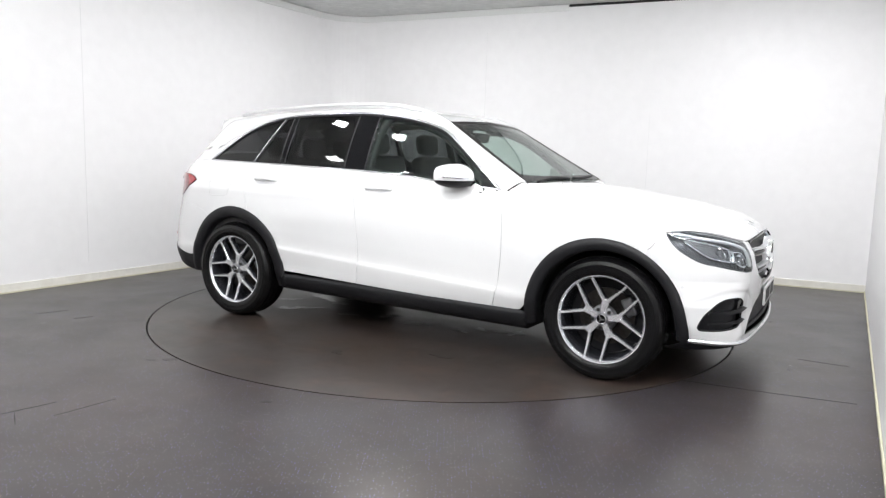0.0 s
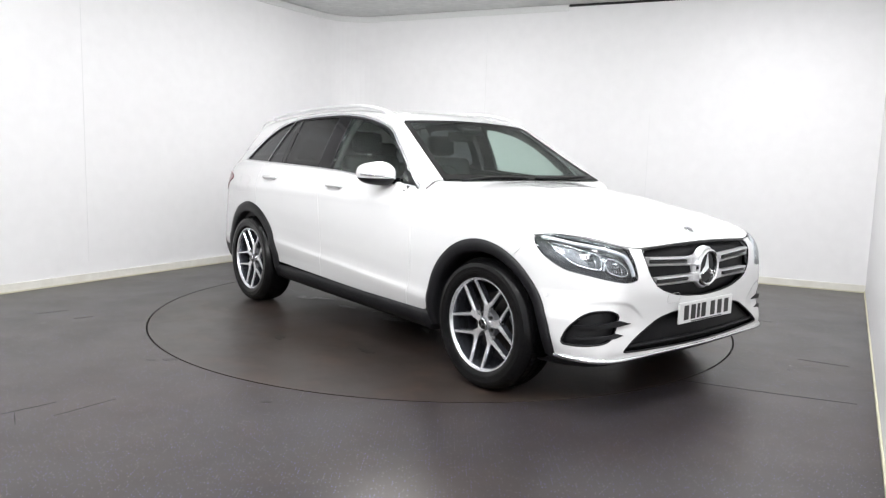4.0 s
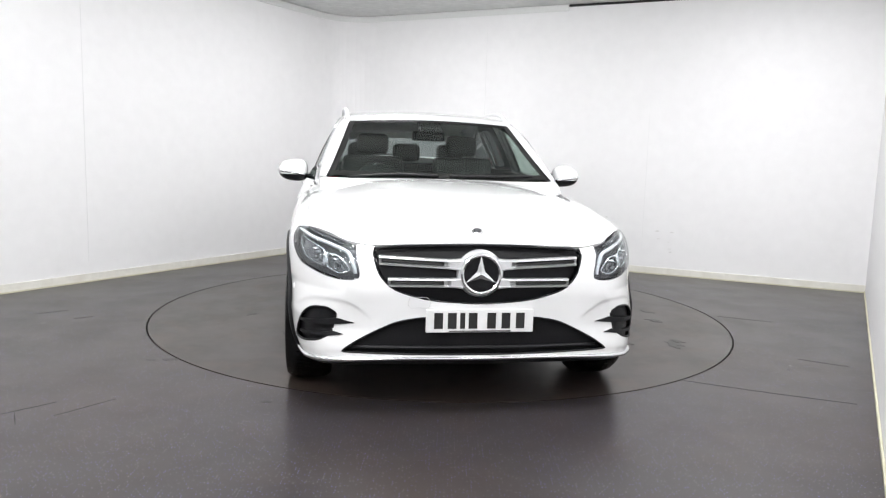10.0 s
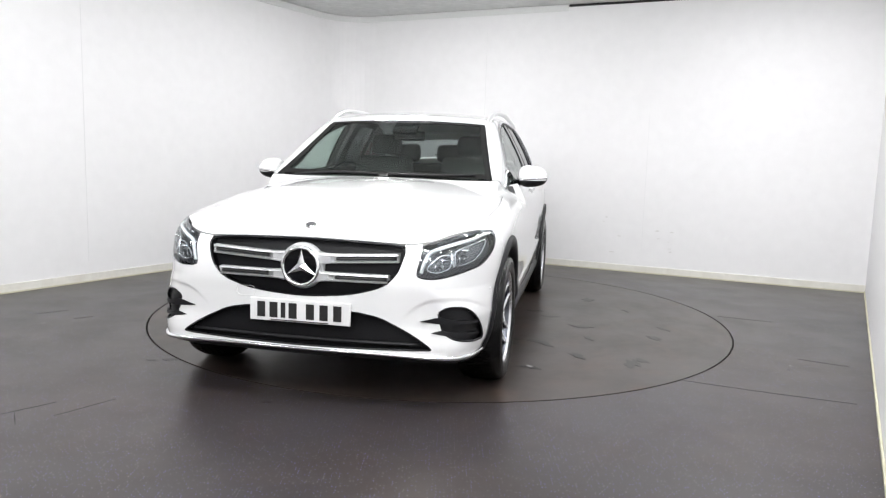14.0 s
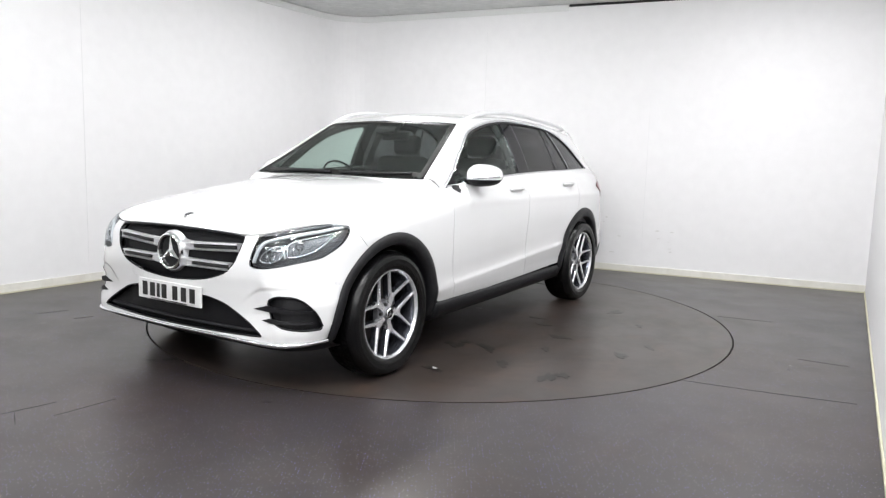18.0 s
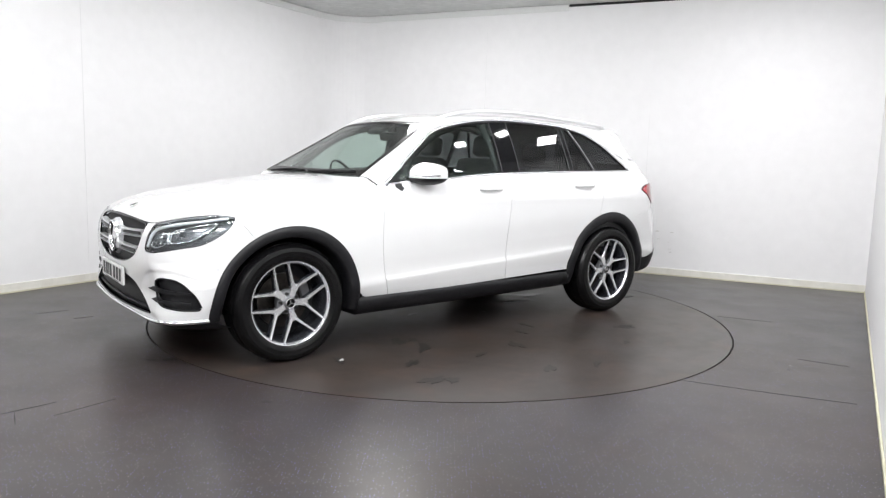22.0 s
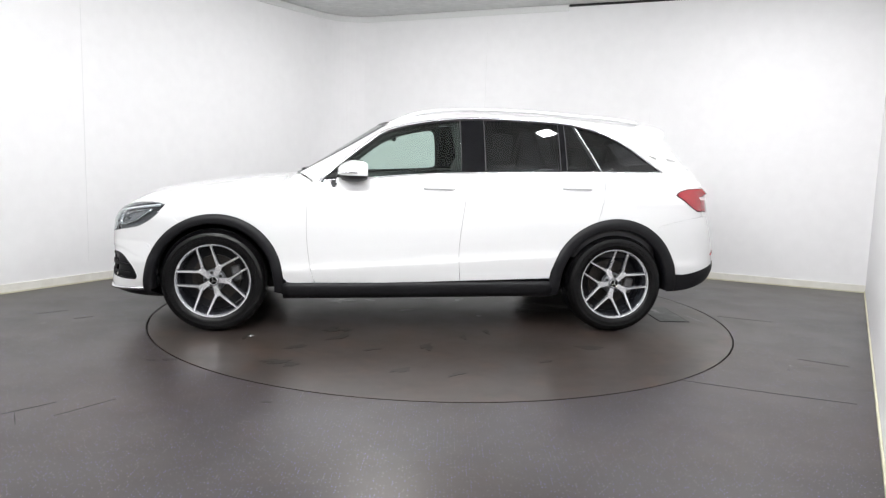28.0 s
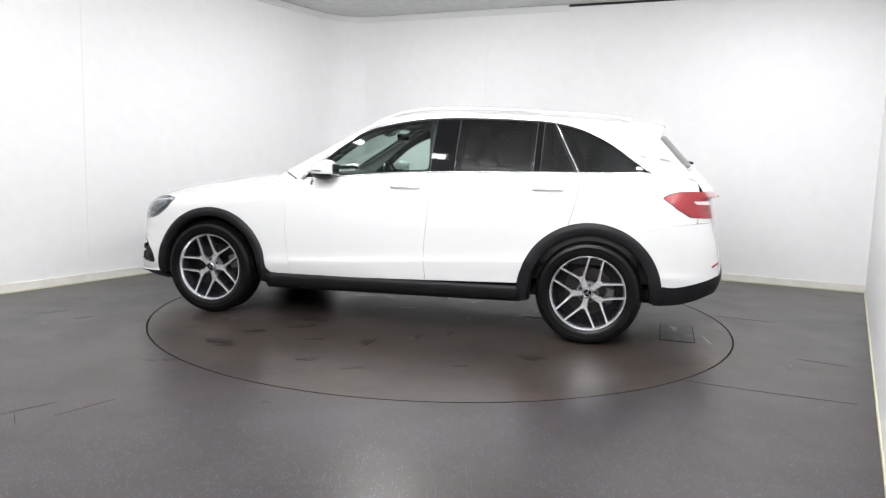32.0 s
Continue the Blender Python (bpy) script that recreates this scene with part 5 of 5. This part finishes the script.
# ---- door furniture ----
def handle(x, z, parents):
    """A pull handle over a flat grey patch that paints a recess's shade."""
    y = on("s", x, z)[1]
    run = [(x + 0.105, on("s", x + 0.105, z)[1] + 0.002, z), (x + 0.085, y + 0.018, z + 0.002), (x, y + 0.026, z + 0.003), (x - 0.085, y + 0.018, z + 0.002), (x - 0.105, on("s", x - 0.105, z)[1] + 0.002, z)]
    sweep("door_handle", line(run, 20), 0.0095, PAINT, parents, flat=1.15)
    for s, parent in zip((1, -1), parents):
        bm = bmesh.new()
        u, v = np.meshgrid(np.linspace(-1, 1, 9), np.linspace(-1, 1, 5))
        gx, gz = x + 0.088 * u * (1 - 0.22 * v * v), z - 0.010 + 0.021 * v
        ys = np.stack([gx, side_y(gx, gz) + 0.0015, gz], -1)
        sheet(bm, ys * (1, s, 1), 0, flip=s > 0)
        part("handle_shade", bm, mat_shade_sensor, parent, smooth=True)


# Grey for the shade painted behind the handles, and for the parking sensors.
mat_shade_sensor = mat("grey_recess_shade_and_sensor", (0.62, 0.62, 0.63), 0.3, grain=0.03)
handle(-0.122, 1.030, doors)
handle(-1.13, 1.052, rear_doors)


def wing_mirror(parents):
    for s, parent in zip((1, -1), parents):
        def blob(name, sx, zlo, zhi, material, par, grow=1.0):
            bm = bmesh.new()
            bmesh.ops.create_uvsphere(bm, u_segments=28, v_segments=18, radius=1)
            for v in bm.verts:
                x, y, z = v.co
                # squarish housing that narrows toward the front
                q = Vector((math.copysign(abs(x) ** 0.85, x), math.copysign(abs(y) ** 0.72, y), math.copysign(abs(z) ** 0.8, z)))
                taper = 1 - 0.38 * max(q.x, 0) ** 1.5 * (q.z > 0) - 0.14 * q.y
                v.co = Vector((0.474 + 0.110 * q.x * grow - 0.03 * q.y, 0.960 + 0.100 * q.y * grow, 1.137 + (0.074 * grow) * q.z * taper))
            for z, up in ((zlo, -1), (zhi, 1)):
                r = bmesh.ops.bisect_plane(bm, geom=bm.verts[:] + bm.edges[:] + bm.faces[:], plane_co=(0, 0, z), plane_no=(0, 0, up), clear_outer=True)
                cutv = [e for e in r["geom_cut"] if isinstance(e, bmesh.types.BMEdge)]
                if cutv:
                    bmesh.ops.contextual_create(bm, geom=cutv)
            r = bmesh.ops.bisect_plane(bm, geom=bm.verts[:] + bm.edges[:] + bm.faces[:], plane_co=(0.388, 0, 0), plane_no=(-1, 0, 0), clear_outer=True)
            cutv = [e for e in r["geom_cut"] if isinstance(e, bmesh.types.BMEdge)]
            if cutv:
                bmesh.ops.contextual_create(bm, geom=cutv)
            if s < 0:
                bmesh.ops.scale(bm, vec=(1, -1, 1), verts=bm.verts)
                bmesh.ops.reverse_faces(bm, faces=bm.faces)
            for e in bm.edges:
                e.smooth = len(e.link_faces) < 2 or e.calc_face_angle(0) < 0.8
            return part(name, bm, material, par, smooth=True)
        shell = blob("wing_mirror", 1, 1.110, 1.25, PAINT, parent)
        blob("mirror_base", 1, 1.0, 1.109, CLAD, shell, 0.985)
        bm = bmesh.new()
        lo = [bm.verts.new((x, s * y, z)) for x, y, z in ((0.42, 0.825, 1.092), (0.60, 0.825, 1.084), (0.58, 0.825, 1.118), (0.42, 0.825, 1.125))]
        hi = [bm.verts.new((x, s * y, z)) for x, y, z in ((0.42, 0.93, 1.082), (0.52, 0.93, 1.080), (0.52, 0.93, 1.102), (0.42, 0.93, 1.108))]
        bm.faces.new(lo)
        bm.faces.new(hi)
        for i in range(4):
            bm.faces.new((lo[i], lo[(i + 1) % 4], hi[(i + 1) % 4], hi[i]))
        bmesh.ops.recalc_face_normals(bm, faces=bm.faces)
        part("mirror_arm", bm, GLOSS, shell)
        strip = []
        for k in range(40):
            a = -1.0 + 2.5 * k / 39
            qx, qy = math.copysign(abs(math.cos(a)) ** 0.75, math.cos(a)), math.copysign(abs(math.sin(a)) ** 0.62, math.sin(a))
            strip.append((0.474 + 0.108 * qx * (1 - 0.03 * max(qx, 0)) - 0.03 * qy, 0.960 + 0.0985 * qy, 1.122 + 0.010 * qy))
        sweep("indicator_strip", strip, 0.0085, LAMP_SILVER, (shell,), sides=(s,), flat=0.9)
        bm = bmesh.new()
        box_into(bm, (0.383, s * 0.962 - 0.062, 1.103), (0.3885, s * 0.962 + 0.062, 1.178), bevel=0.003)
        part("mirror_glass", bm, CHROME, shell)


wing_mirror(CC)


# parking sensors, fuel flap, wipers, tow cover
def sensor(p, n):
    for s in (1, -1):
        m = Matrix.Translation((p[0], s * p[1], p[2])) @ Vector((n[0], s * n[1], n[2])).to_track_quat("Z", "Y").to_matrix().to_4x4()
        lathe("parking_sensor", [(0.0, 0.0025), (0.010, 0.0025), (0.0115, 0.0005), (0.0125, 0.0005), (0.0135, 0.002), (0.0135, -0.004), (0.0, -0.004)], mat_shade_sensor, car, m, seg=20)


sensor(tuple(on("s", 1.868, 0.590)), (0.40, 0.91, 0.05))
sensor((-1.974, 0.860, 0.451), (-0.3, 0.95, 0))


def seam(name, pts, side, parent, depth=0.0012, closed=True):
    q = line(np.array(pts + ([pts[0]] if closed else [])), 60, False)
    y = side_y(q[:, 0], q[:, 1]) + depth * 0.3
    sweep(name, np.stack([q[:, 0], y, q[:, 1]], -1), 0.0013, mat_seam, (parent,), sides=(side,), seg=5)


mat_seam = mat("panel_gap", (0.45, 0.45, 0.45), 0.6)
seam("fuel_flap", [(-1.72, 1.035), (-1.70, 1.047), (-1.56, 1.056), (-1.48, 1.045), (-1.465, 1.03), (-1.50, 0.925), (-1.53, 0.915), (-1.68, 0.905), (-1.70, 0.92)], -1, car)
tow = [on("f", y, z) + np.array((0.0004, 0, 0)) for y, z in ((-0.335, 0.592), (-0.255, 0.594), (-0.235, 0.575), (-0.245, 0.545), (-0.33, 0.542), (-0.345, 0.56))]
sweep("tow_cover", line(np.array(tow + tow[:1]), 40, False), 0.0012, mat_seam, (car,), sides=(1,), seg=5)
for y0, y1 in ((0.05, 0.62), (-0.60, -0.02)):
    run = [on("t", 0.90, y0) + np.array((-0.01, 0, 0.012)), on("t", 0.885, (y0 + y1) / 2) + np.array((-0.01, 0, 0.014)), on("t", 0.85 if abs(y1) > 0.3 else 0.90, y1) + np.array((-0.01, 0, 0.012))]
    sweep("wiper", line(run, 14), 0.008, CLAD, (car,), sides=(1,))
run = [on("r", 0.10, 1.258) + np.array((-0.018, 0, 0)), on("r", -0.08, 1.266) + np.array((-0.014, 0, 0)), on("r", -0.30, 1.275) + np.array((-0.012, 0, 0))]
sweep("rear_wiper", line(run, 12), 0.009, CLAD, (car,), sides=(1,))


# ---- wheels ----
def wheel_master():
    w = new("wheel")
    turn = pose(0, 0, 0, -90, 0, 0)          # lathe axis z to the car's left
    R = 0.357
    lathe("tyre", [(0.245, -0.105), (0.262, -0.117), (0.30, -0.122), (0.335, -0.117), (0.350, -0.098), (R, -0.075), (R + 0.001, 0), (R, 0.075), (0.350, 0.098), (0.335, 0.117), (0.318, 0.1215), (0.315, 0.1225), (0.311, 0.1215), (0.29, 0.122), (0.268, 0.118), (0.258, 0.110), (0.245, 0.10)], TYRE, w, turn, seg=96, closed=True)
    tread = bmesh.new()
    for k in range(80):
        for yy in (-0.088, -0.045, 0.0, 0.045, 0.088):
            box_into(tread, (-0.0115, yy - 0.018, 0), (0.0115, yy + 0.018, 0.004), pose(0, 0, 0, 0, 4.5 * k + (2.2 if abs(yy) == 0.045 else 0), 0) @ pose(0, 0, 0.353 if abs(yy) > 0.08 else 0.3565, 0 if abs(yy) < 0.08 else (-18 if yy > 0 else 18), 0, 0))
    tagged(part("tread", tread, TYRE, w), kind="stuff")
    rim = lathe("rim", [(0.258, 0.106), (0.2555, 0.110), (0.250, 0.109), (0.2425, 0.098), (0.232, 0.07), (0.228, -0.02), (0.225, -0.1), (0.235, -0.105), (0.240, -0.02), (0.244, 0.06), (0.250, 0.09)], ALLOY, w, turn, seg=96, closed=True)
    lathe("rim_barrel", [(0.2405, 0.0955), (0.2315, 0.068), (0.2275, -0.02), (0.2245, -0.098), (0.2235, -0.098), (0.2265, -0.02), (0.2305, 0.067), (0.2395, 0.0950)], ALLOY_DARK, w, turn, seg=64, closed=True)
    lathe("brake_disc", [(0.06, -0.02), (0.165, -0.02), (0.165, -0.045), (0.06, -0.045)], DISC_IRON, w, turn, seg=64, closed=True)
    lathe("backplate", [(0.0, -0.06), (0.222, -0.06), (0.222, -0.075), (0.0, -0.075)], CLAD, w, turn, seg=48)
    bm = bmesh.new()
    box_into(bm, (-0.178, -0.06, -0.055), (-0.115, 0.002, 0.055), pose(0, 0, 0, 0, 0, 0), bevel=0.012)
    part("caliper", bm, CALIPER, w)
    lathe("hub", [(0.0, 0.086), (0.032, 0.086), (0.036, 0.078), (0.046, 0.070), (0.070, 0.060), (0.078, 0.03), (0.0, 0.03)], HUB_GREY, w, turn, seg=40)
    cap = lathe("hub_cap", [(0.0, 0.094), (0.027, 0.094), (0.031, 0.089), (0.031, 0.08), (0.0, 0.08)], GLOSS, w, turn, seg=32)
    lathe("cap_ring", [(0.026, 0.0945), (0.0285, 0.0965), (0.031, 0.094), (0.031, 0.09)], CHROME, w, turn, seg=32)
    for k in range(3):
        bm = bmesh.new()
        box_into(bm, (-0.002, 0.094, 0.0), (0.002, 0.0955, 0.024))
        bmesh.ops.transform(bm, matrix=pose(0, 0, 0, 0, 120 * k, 0), verts=bm.verts)
        part("cap_spoke", bm, CHROME, w)
    for k in range(5):
        a = 72 * k
        # five pairs of straight spokes, each pair opening toward the rim
        for side in (-1, 1):
            bm = bmesh.new()
            dark = bmesh.new()
            rows = []
            drows = []
            for u, r, off, wd, h in ((0, 0.072, 0.0535, 0.0120, 0.0780), (0.2, 0.094, 0.0528, 0.0128, 0.079), (0.4, 0.125, 0.0512, 0.0112, 0.082), (0.7, 0.19, 0.0490, 0.0092, 0.091), (1, 0.2475, 0.0470, 0.0090, 0.100)):
                x, c = r, side * off
                rows.append([bm.verts.new((c + e * wd, hh, x)) for e, hh in ((-1.0, h - 0.010), (-0.55, h), (0.55, h), (1.0, h - 0.010))])
                drows.append([dark.verts.new((c + e * wd, hh, x)) for e, hh in ((-1.0, h - 0.0105), (-1.2, h - 0.045), (1.2, h - 0.045), (1.0, h - 0.0105))])
            for rs, b in ((rows, bm), (drows, dark)):
                for p, q in zip(rs, rs[1:]):
                    for j in range(3):
                        b.faces.new((p[j], p[j + 1], q[j + 1], q[j]))
                bmesh.ops.recalc_face_normals(b, faces=b.faces)
                bmesh.ops.transform(b, matrix=pose(0, 0, 0, 0, a, 0), verts=b.verts)
            sp = part("spoke", bm, ALLOY, w)
            part("spoke_side", dark, ALLOY_DARK, w)
        # root that joins neighbouring spokes at the hub
        bm = bmesh.new()
        q = [bm.verts.new(v) for v in ((-0.016, 0.0765, 0.034), (0.016, 0.0765, 0.034), (0.0165, 0.0774, 0.070), (0.022, 0.0780, 0.090), (0.017, 0.0788, 0.112), (0.0, 0.0780, 0.121), (-0.017, 0.0788, 0.112), (-0.022, 0.0780, 0.090), (-0.0165, 0.0774, 0.070))]
        bm.faces.new(q)
        r = bmesh.ops.extrude_face_region(bm, geom=bm.faces[:])
        bmesh.ops.translate(bm, vec=(0, -0.03, 0), verts=[v for v in r["geom"] if isinstance(v, bmesh.types.BMVert)])
        bmesh.ops.recalc_face_normals(bm, faces=bm.faces)
        bmesh.ops.transform(bm, matrix=pose(0, 0, 0, 0, a + 36, 0), verts=bm.verts)
        part("spoke_root", bm, ALLOY, w)
        bm = bmesh.new()
        bmesh.ops.create_cone(bm, cap_ends=True, segments=12, radius1=0.011, radius2=0.010, depth=0.016)
        bmesh.ops.transform(bm, matrix=pose(0, 0, 0, 0, a, 0) @ pose(0, 0.069, 0.055, -90, 0, 0), verts=bm.verts)
        part("wheel_bolt", bm, INK, w, smooth=False)
    return w


WHEEL_Y = 0.815
wheel = wheel_master()
wheel.parent = car
wheel.matrix_basis = pose(AXLE, WHEEL_Y, 0.358, 0, 15, 0)
copy_thing(wheel, pose(-AXLE, WHEEL_Y, 0.358, 0, -11.5, 0))
copy_thing(wheel, pose(AXLE, -WHEEL_Y, 0.358, 0, 27, 180))
copy_thing(wheel, pose(-AXLE, -WHEEL_Y, 0.358, 0, 25, 180))

# ---- underside and cabin ----
bm = bmesh.new()
box_into(bm, (-1.95, -0.62, 0.26), (2.0, 0.62, 0.36), bevel=0.03)
box_into(bm, (-0.95, -0.84, 0.27), (0.95, 0.84, 0.36), bevel=0.02)
part("underbody", bm, LINER, car)
bm = bmesh.new()
box_into(bm, (-1.9, -0.70, 0.40), (0.9, 0.70, 0.62), bevel=0.03)
part("cabin_floor", bm, DASH, car)


def seat(x, y, w, name, headrests, tall=0.52):
    s = part(name, (lambda b: (box_into(b, (x - 0.25, y - w, 0.62), (x + 0.27, y + w, 0.80), bevel=0.06), b)[1])(bmesh.new()), CLOTH, car, smooth=True)
    bm = bmesh.new()
    box_into(bm, (-0.07, -w, 0.0), (0.07, w, tall), pose(x - 0.25, y, 0.74, 0, -14, 0), bevel=0.05)
    part("backrest", bm, CLOTH, s, smooth=True)
    for hy in headrests:
        bm = bmesh.new()
        box_into(bm, (-0.05, -0.13, 0.0), (0.05, 0.13, 0.17), pose(x - 0.40, hy, 0.74 + tall, 0, -8, 0), bevel=0.045)
        part("headrest", bm, CLOTH, s, smooth=True)
        for dy in (-0.05, 0.05):
            sweep("headrest_post", [(x - 0.39, hy + dy, 0.66 + tall), (x - 0.395, hy + dy, 0.76 + tall)], 0.007, CHROME, (s,), sides=(1,))


seat(-0.10, 0.37, 0.25, "front_seat", (0.37,))
seat(-0.10, -0.37, 0.25, "front_seat", (-0.37,))
seat(-1.00, 0.0, 0.64, "rear_seat", (-0.42, 0.0, 0.42), tall=0.46)
dash = np.zeros((8, 20, 3))
ys = np.linspace(-0.72, 0.72, 20)
for i, (x, z) in enumerate(((0.92, 1.075), (0.80, 1.10), (0.62, 1.095), (0.52, 1.06), (0.47, 0.98), (0.50, 0.85), (0.60, 0.70), (0.7, 0.6))):
    dash[i] = np.stack([x - 0.10 * (ys / 0.72) ** 2 * (i < 2), ys, np.full(20, z) + (0.03 * np.exp(-((ys + 0.37) / 0.18) ** 2) if 1 < i < 4 else 0)], -1)
bm = bmesh.new()
sheet(bm, dash, 0)
bmesh.ops.recalc_face_normals(bm, faces=bm.faces)
part("dashboard", bm, DASH, car, smooth=True)
WHEEL_AT = Matrix.Translation((0.36, -0.37, 1.035)) @ pose(0, 0, 0, 0, -64, 0)
lathe("steering_wheel", [(0.175, 0.0), (0.182, 0.012), (0.190, 0.0), (0.182, -0.012)], GLOSS, car, WHEEL_AT, seg=40, closed=True)
lathe("steering_hub", [(0.0, 0.02), (0.06, 0.015), (0.07, -0.02), (0.0, -0.03)], DASH, car, WHEEL_AT, seg=24)
bm = bmesh.new()
for a in (0, 90, 180):
    box_into(bm, (-0.012, -0.02, -0.01), (0.18, 0.02, 0.008), WHEEL_AT @ pose(0, 0, 0, 0, 0, a + 90))
part("steering_spokes", bm, DASH, car)
bm = bmesh.new()
box_into(bm, (-0.015, -0.12, -0.035), (0.02, 0.12, 0.035), pose(0.17, 0, 1.40, 0, 12, 0), bevel=0.012)
part("interior_mirror", bm, GLOSS, car)
bm = bmesh.new()
box_into(bm, (-0.06, -0.09, -0.02), (0.09, 0.09, 0.015), pose(0.24, 0, 1.468, 0, 30, 0), bevel=0.01)
part("sensor_housing", bm, GLOSS, car)
# headlining under the roof
hl = np.zeros((20, 14, 3))
xs = np.linspace(-1.8, 0.18, 20)
for i, x in enumerate(xs):
    yy = np.linspace(-0.55, 0.55, 14)
    hl[i] = np.stack([np.full(14, x), yy, roof_z(x) - 0.03 * (yy / 0.58) ** 2 - 0.03], -1)
bm = bmesh.new()
sheet(bm, hl, 0, shell=0.01)
part("headlining", bm, LINING, car, smooth=True)
# door cards: inner walls of the cabin below the glass
for s in (1, -1):
    g = np.zeros((6, 40, 3))
    for i, z0 in enumerate(np.linspace(0, 1, 6)):
        xs = np.linspace(-1.75, 0.66, 40)
        zt = belt_z(xs) - 0.01
        z = 0.55 + (zt - 0.55) * z0
        g[i] = np.stack([xs, side_y(xs, z) - 0.05, z], -1)
    bm = bmesh.new()
    sheet(bm, g * (1, s, 1), 0, shell=0.01)
    part("door_card", bm, DASH, car, smooth=True)


# ---- turning ----
OFFSET = Vector((0.2379, -0.194, 0))


def heading(t):
    return -29.842 - 5.1279 * t + math.degrees(0.0280861e-3) * (t - 16) ** 2


def motions():
    times = [float(t) for t in range(33)]
    walk(turntable, [(t, pose(CENTRE.x, CENTRE.y, 0, 0, 0, heading(t))) for t in times])
    rows = []
    for t in times:
        m = pose(CENTRE.x, CENTRE.y, 0, 0, 0, heading(t)) @ Matrix.Translation(OFFSET)
        rows.append((t, m))
    walk(car, rows)




# ---- ceiling light panels: a ring over the turntable, floods tilted in from the camera side, and added fill ----
def light_panel(m, half, watts, label, group):
    ob = tagged(new("ceiling_light"), label, "ceiling light", group)
    ob.matrix_basis = m
    h, t = half, 0.012
    bm = bmesh.new()
    for lo, hi in (((-h - t, -h - t, 0), (h + t, -h, 0.02)), ((-h - t, h, 0), (h + t, h + t, 0.02)), ((-h - t, -h, 0), (-h, h, 0.02)), ((h, -h, 0), (h + t, h, 0.02))):
        box_into(bm, lo, hi)
    part("frame", bm, METAL, ob)
    bm = bmesh.new()
    box_into(bm, (-h + 0.001, -h + 0.001, 0.006), (h - 0.001, h - 0.001, 0.014))
    part("diffuser", bm, PANEL, ob)
    lamp = bpy.data.lights.new("panel_lamp", "AREA")
    lamp.shape, lamp.size, lamp.energy = "SQUARE", 2 * half - 0.01, watts
    lamp.color = (0.985, 0.99, 1.0)
    new("panel_lamp", lamp).matrix_basis = m @ Matrix.Translation((0, 0, -0.004))


for x, y, k in ((1.36, 4.70, 1.15), (1.98, 5.16, 1.05), (2.16, 5.82, 1.05), (-1.0, 3.86, 1.1), (-1.86, 4.62, 0.75), (-2.28, 5.30, 0.65)):
    a = math.degrees(math.atan2(y - CENTRE.y, x - CENTRE.x))
    light_panel(pose(x, y, HIGH - 0.022, 0, 0, a), 0.09, RING_WATTS * k,
                "small square white LED panel set in the ceiling over the turntable", "ceiling lights round the turntable")
for x, y, tx, ty, k in ((-0.35, 0.5, 2.2, 8.3, 1.05), (-1.6, 1.0, 0.6, 8.8, 0.85), (-2.9, 1.7, -1.0, 9.2, 0.30), (-4.2, 2.6, -0.5, 8.5, 0.10), (-0.9, -0.8, -2.4, 7.6, 0.30)):
    light_panel(look((x, y, HIGH - 0.38), (tx, ty, 1.35)), 0.30, FLOOD_WATTS * k, "square white flood light hung from the ceiling, tilted toward the turntable", "flood lights behind the camera")

# Unseen wash lamps, added to brighten the back wall and its corners.
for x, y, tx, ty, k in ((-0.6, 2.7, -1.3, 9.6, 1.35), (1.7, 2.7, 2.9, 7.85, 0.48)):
    light_panel(look((x, y, HIGH - 0.30), (tx, ty, 2.5)), 0.20, FLOOD_WATTS * k, "unseen square white wash light, added to brighten the walls", "wash lights over the turntable")

# Unseen ceiling panels, added to even out the walls and floor.
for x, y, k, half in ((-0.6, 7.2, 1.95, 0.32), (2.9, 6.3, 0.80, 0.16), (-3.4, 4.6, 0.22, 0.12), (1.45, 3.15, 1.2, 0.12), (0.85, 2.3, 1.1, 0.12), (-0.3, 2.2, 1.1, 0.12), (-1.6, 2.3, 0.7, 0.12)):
    light_panel(pose(x, y, HIGH - 0.022, 0, 0, -24.6), half, FILL_WATTS * k, "unseen square white LED panel, added in the ceiling as fill", "ceiling lights over the room")
motions()
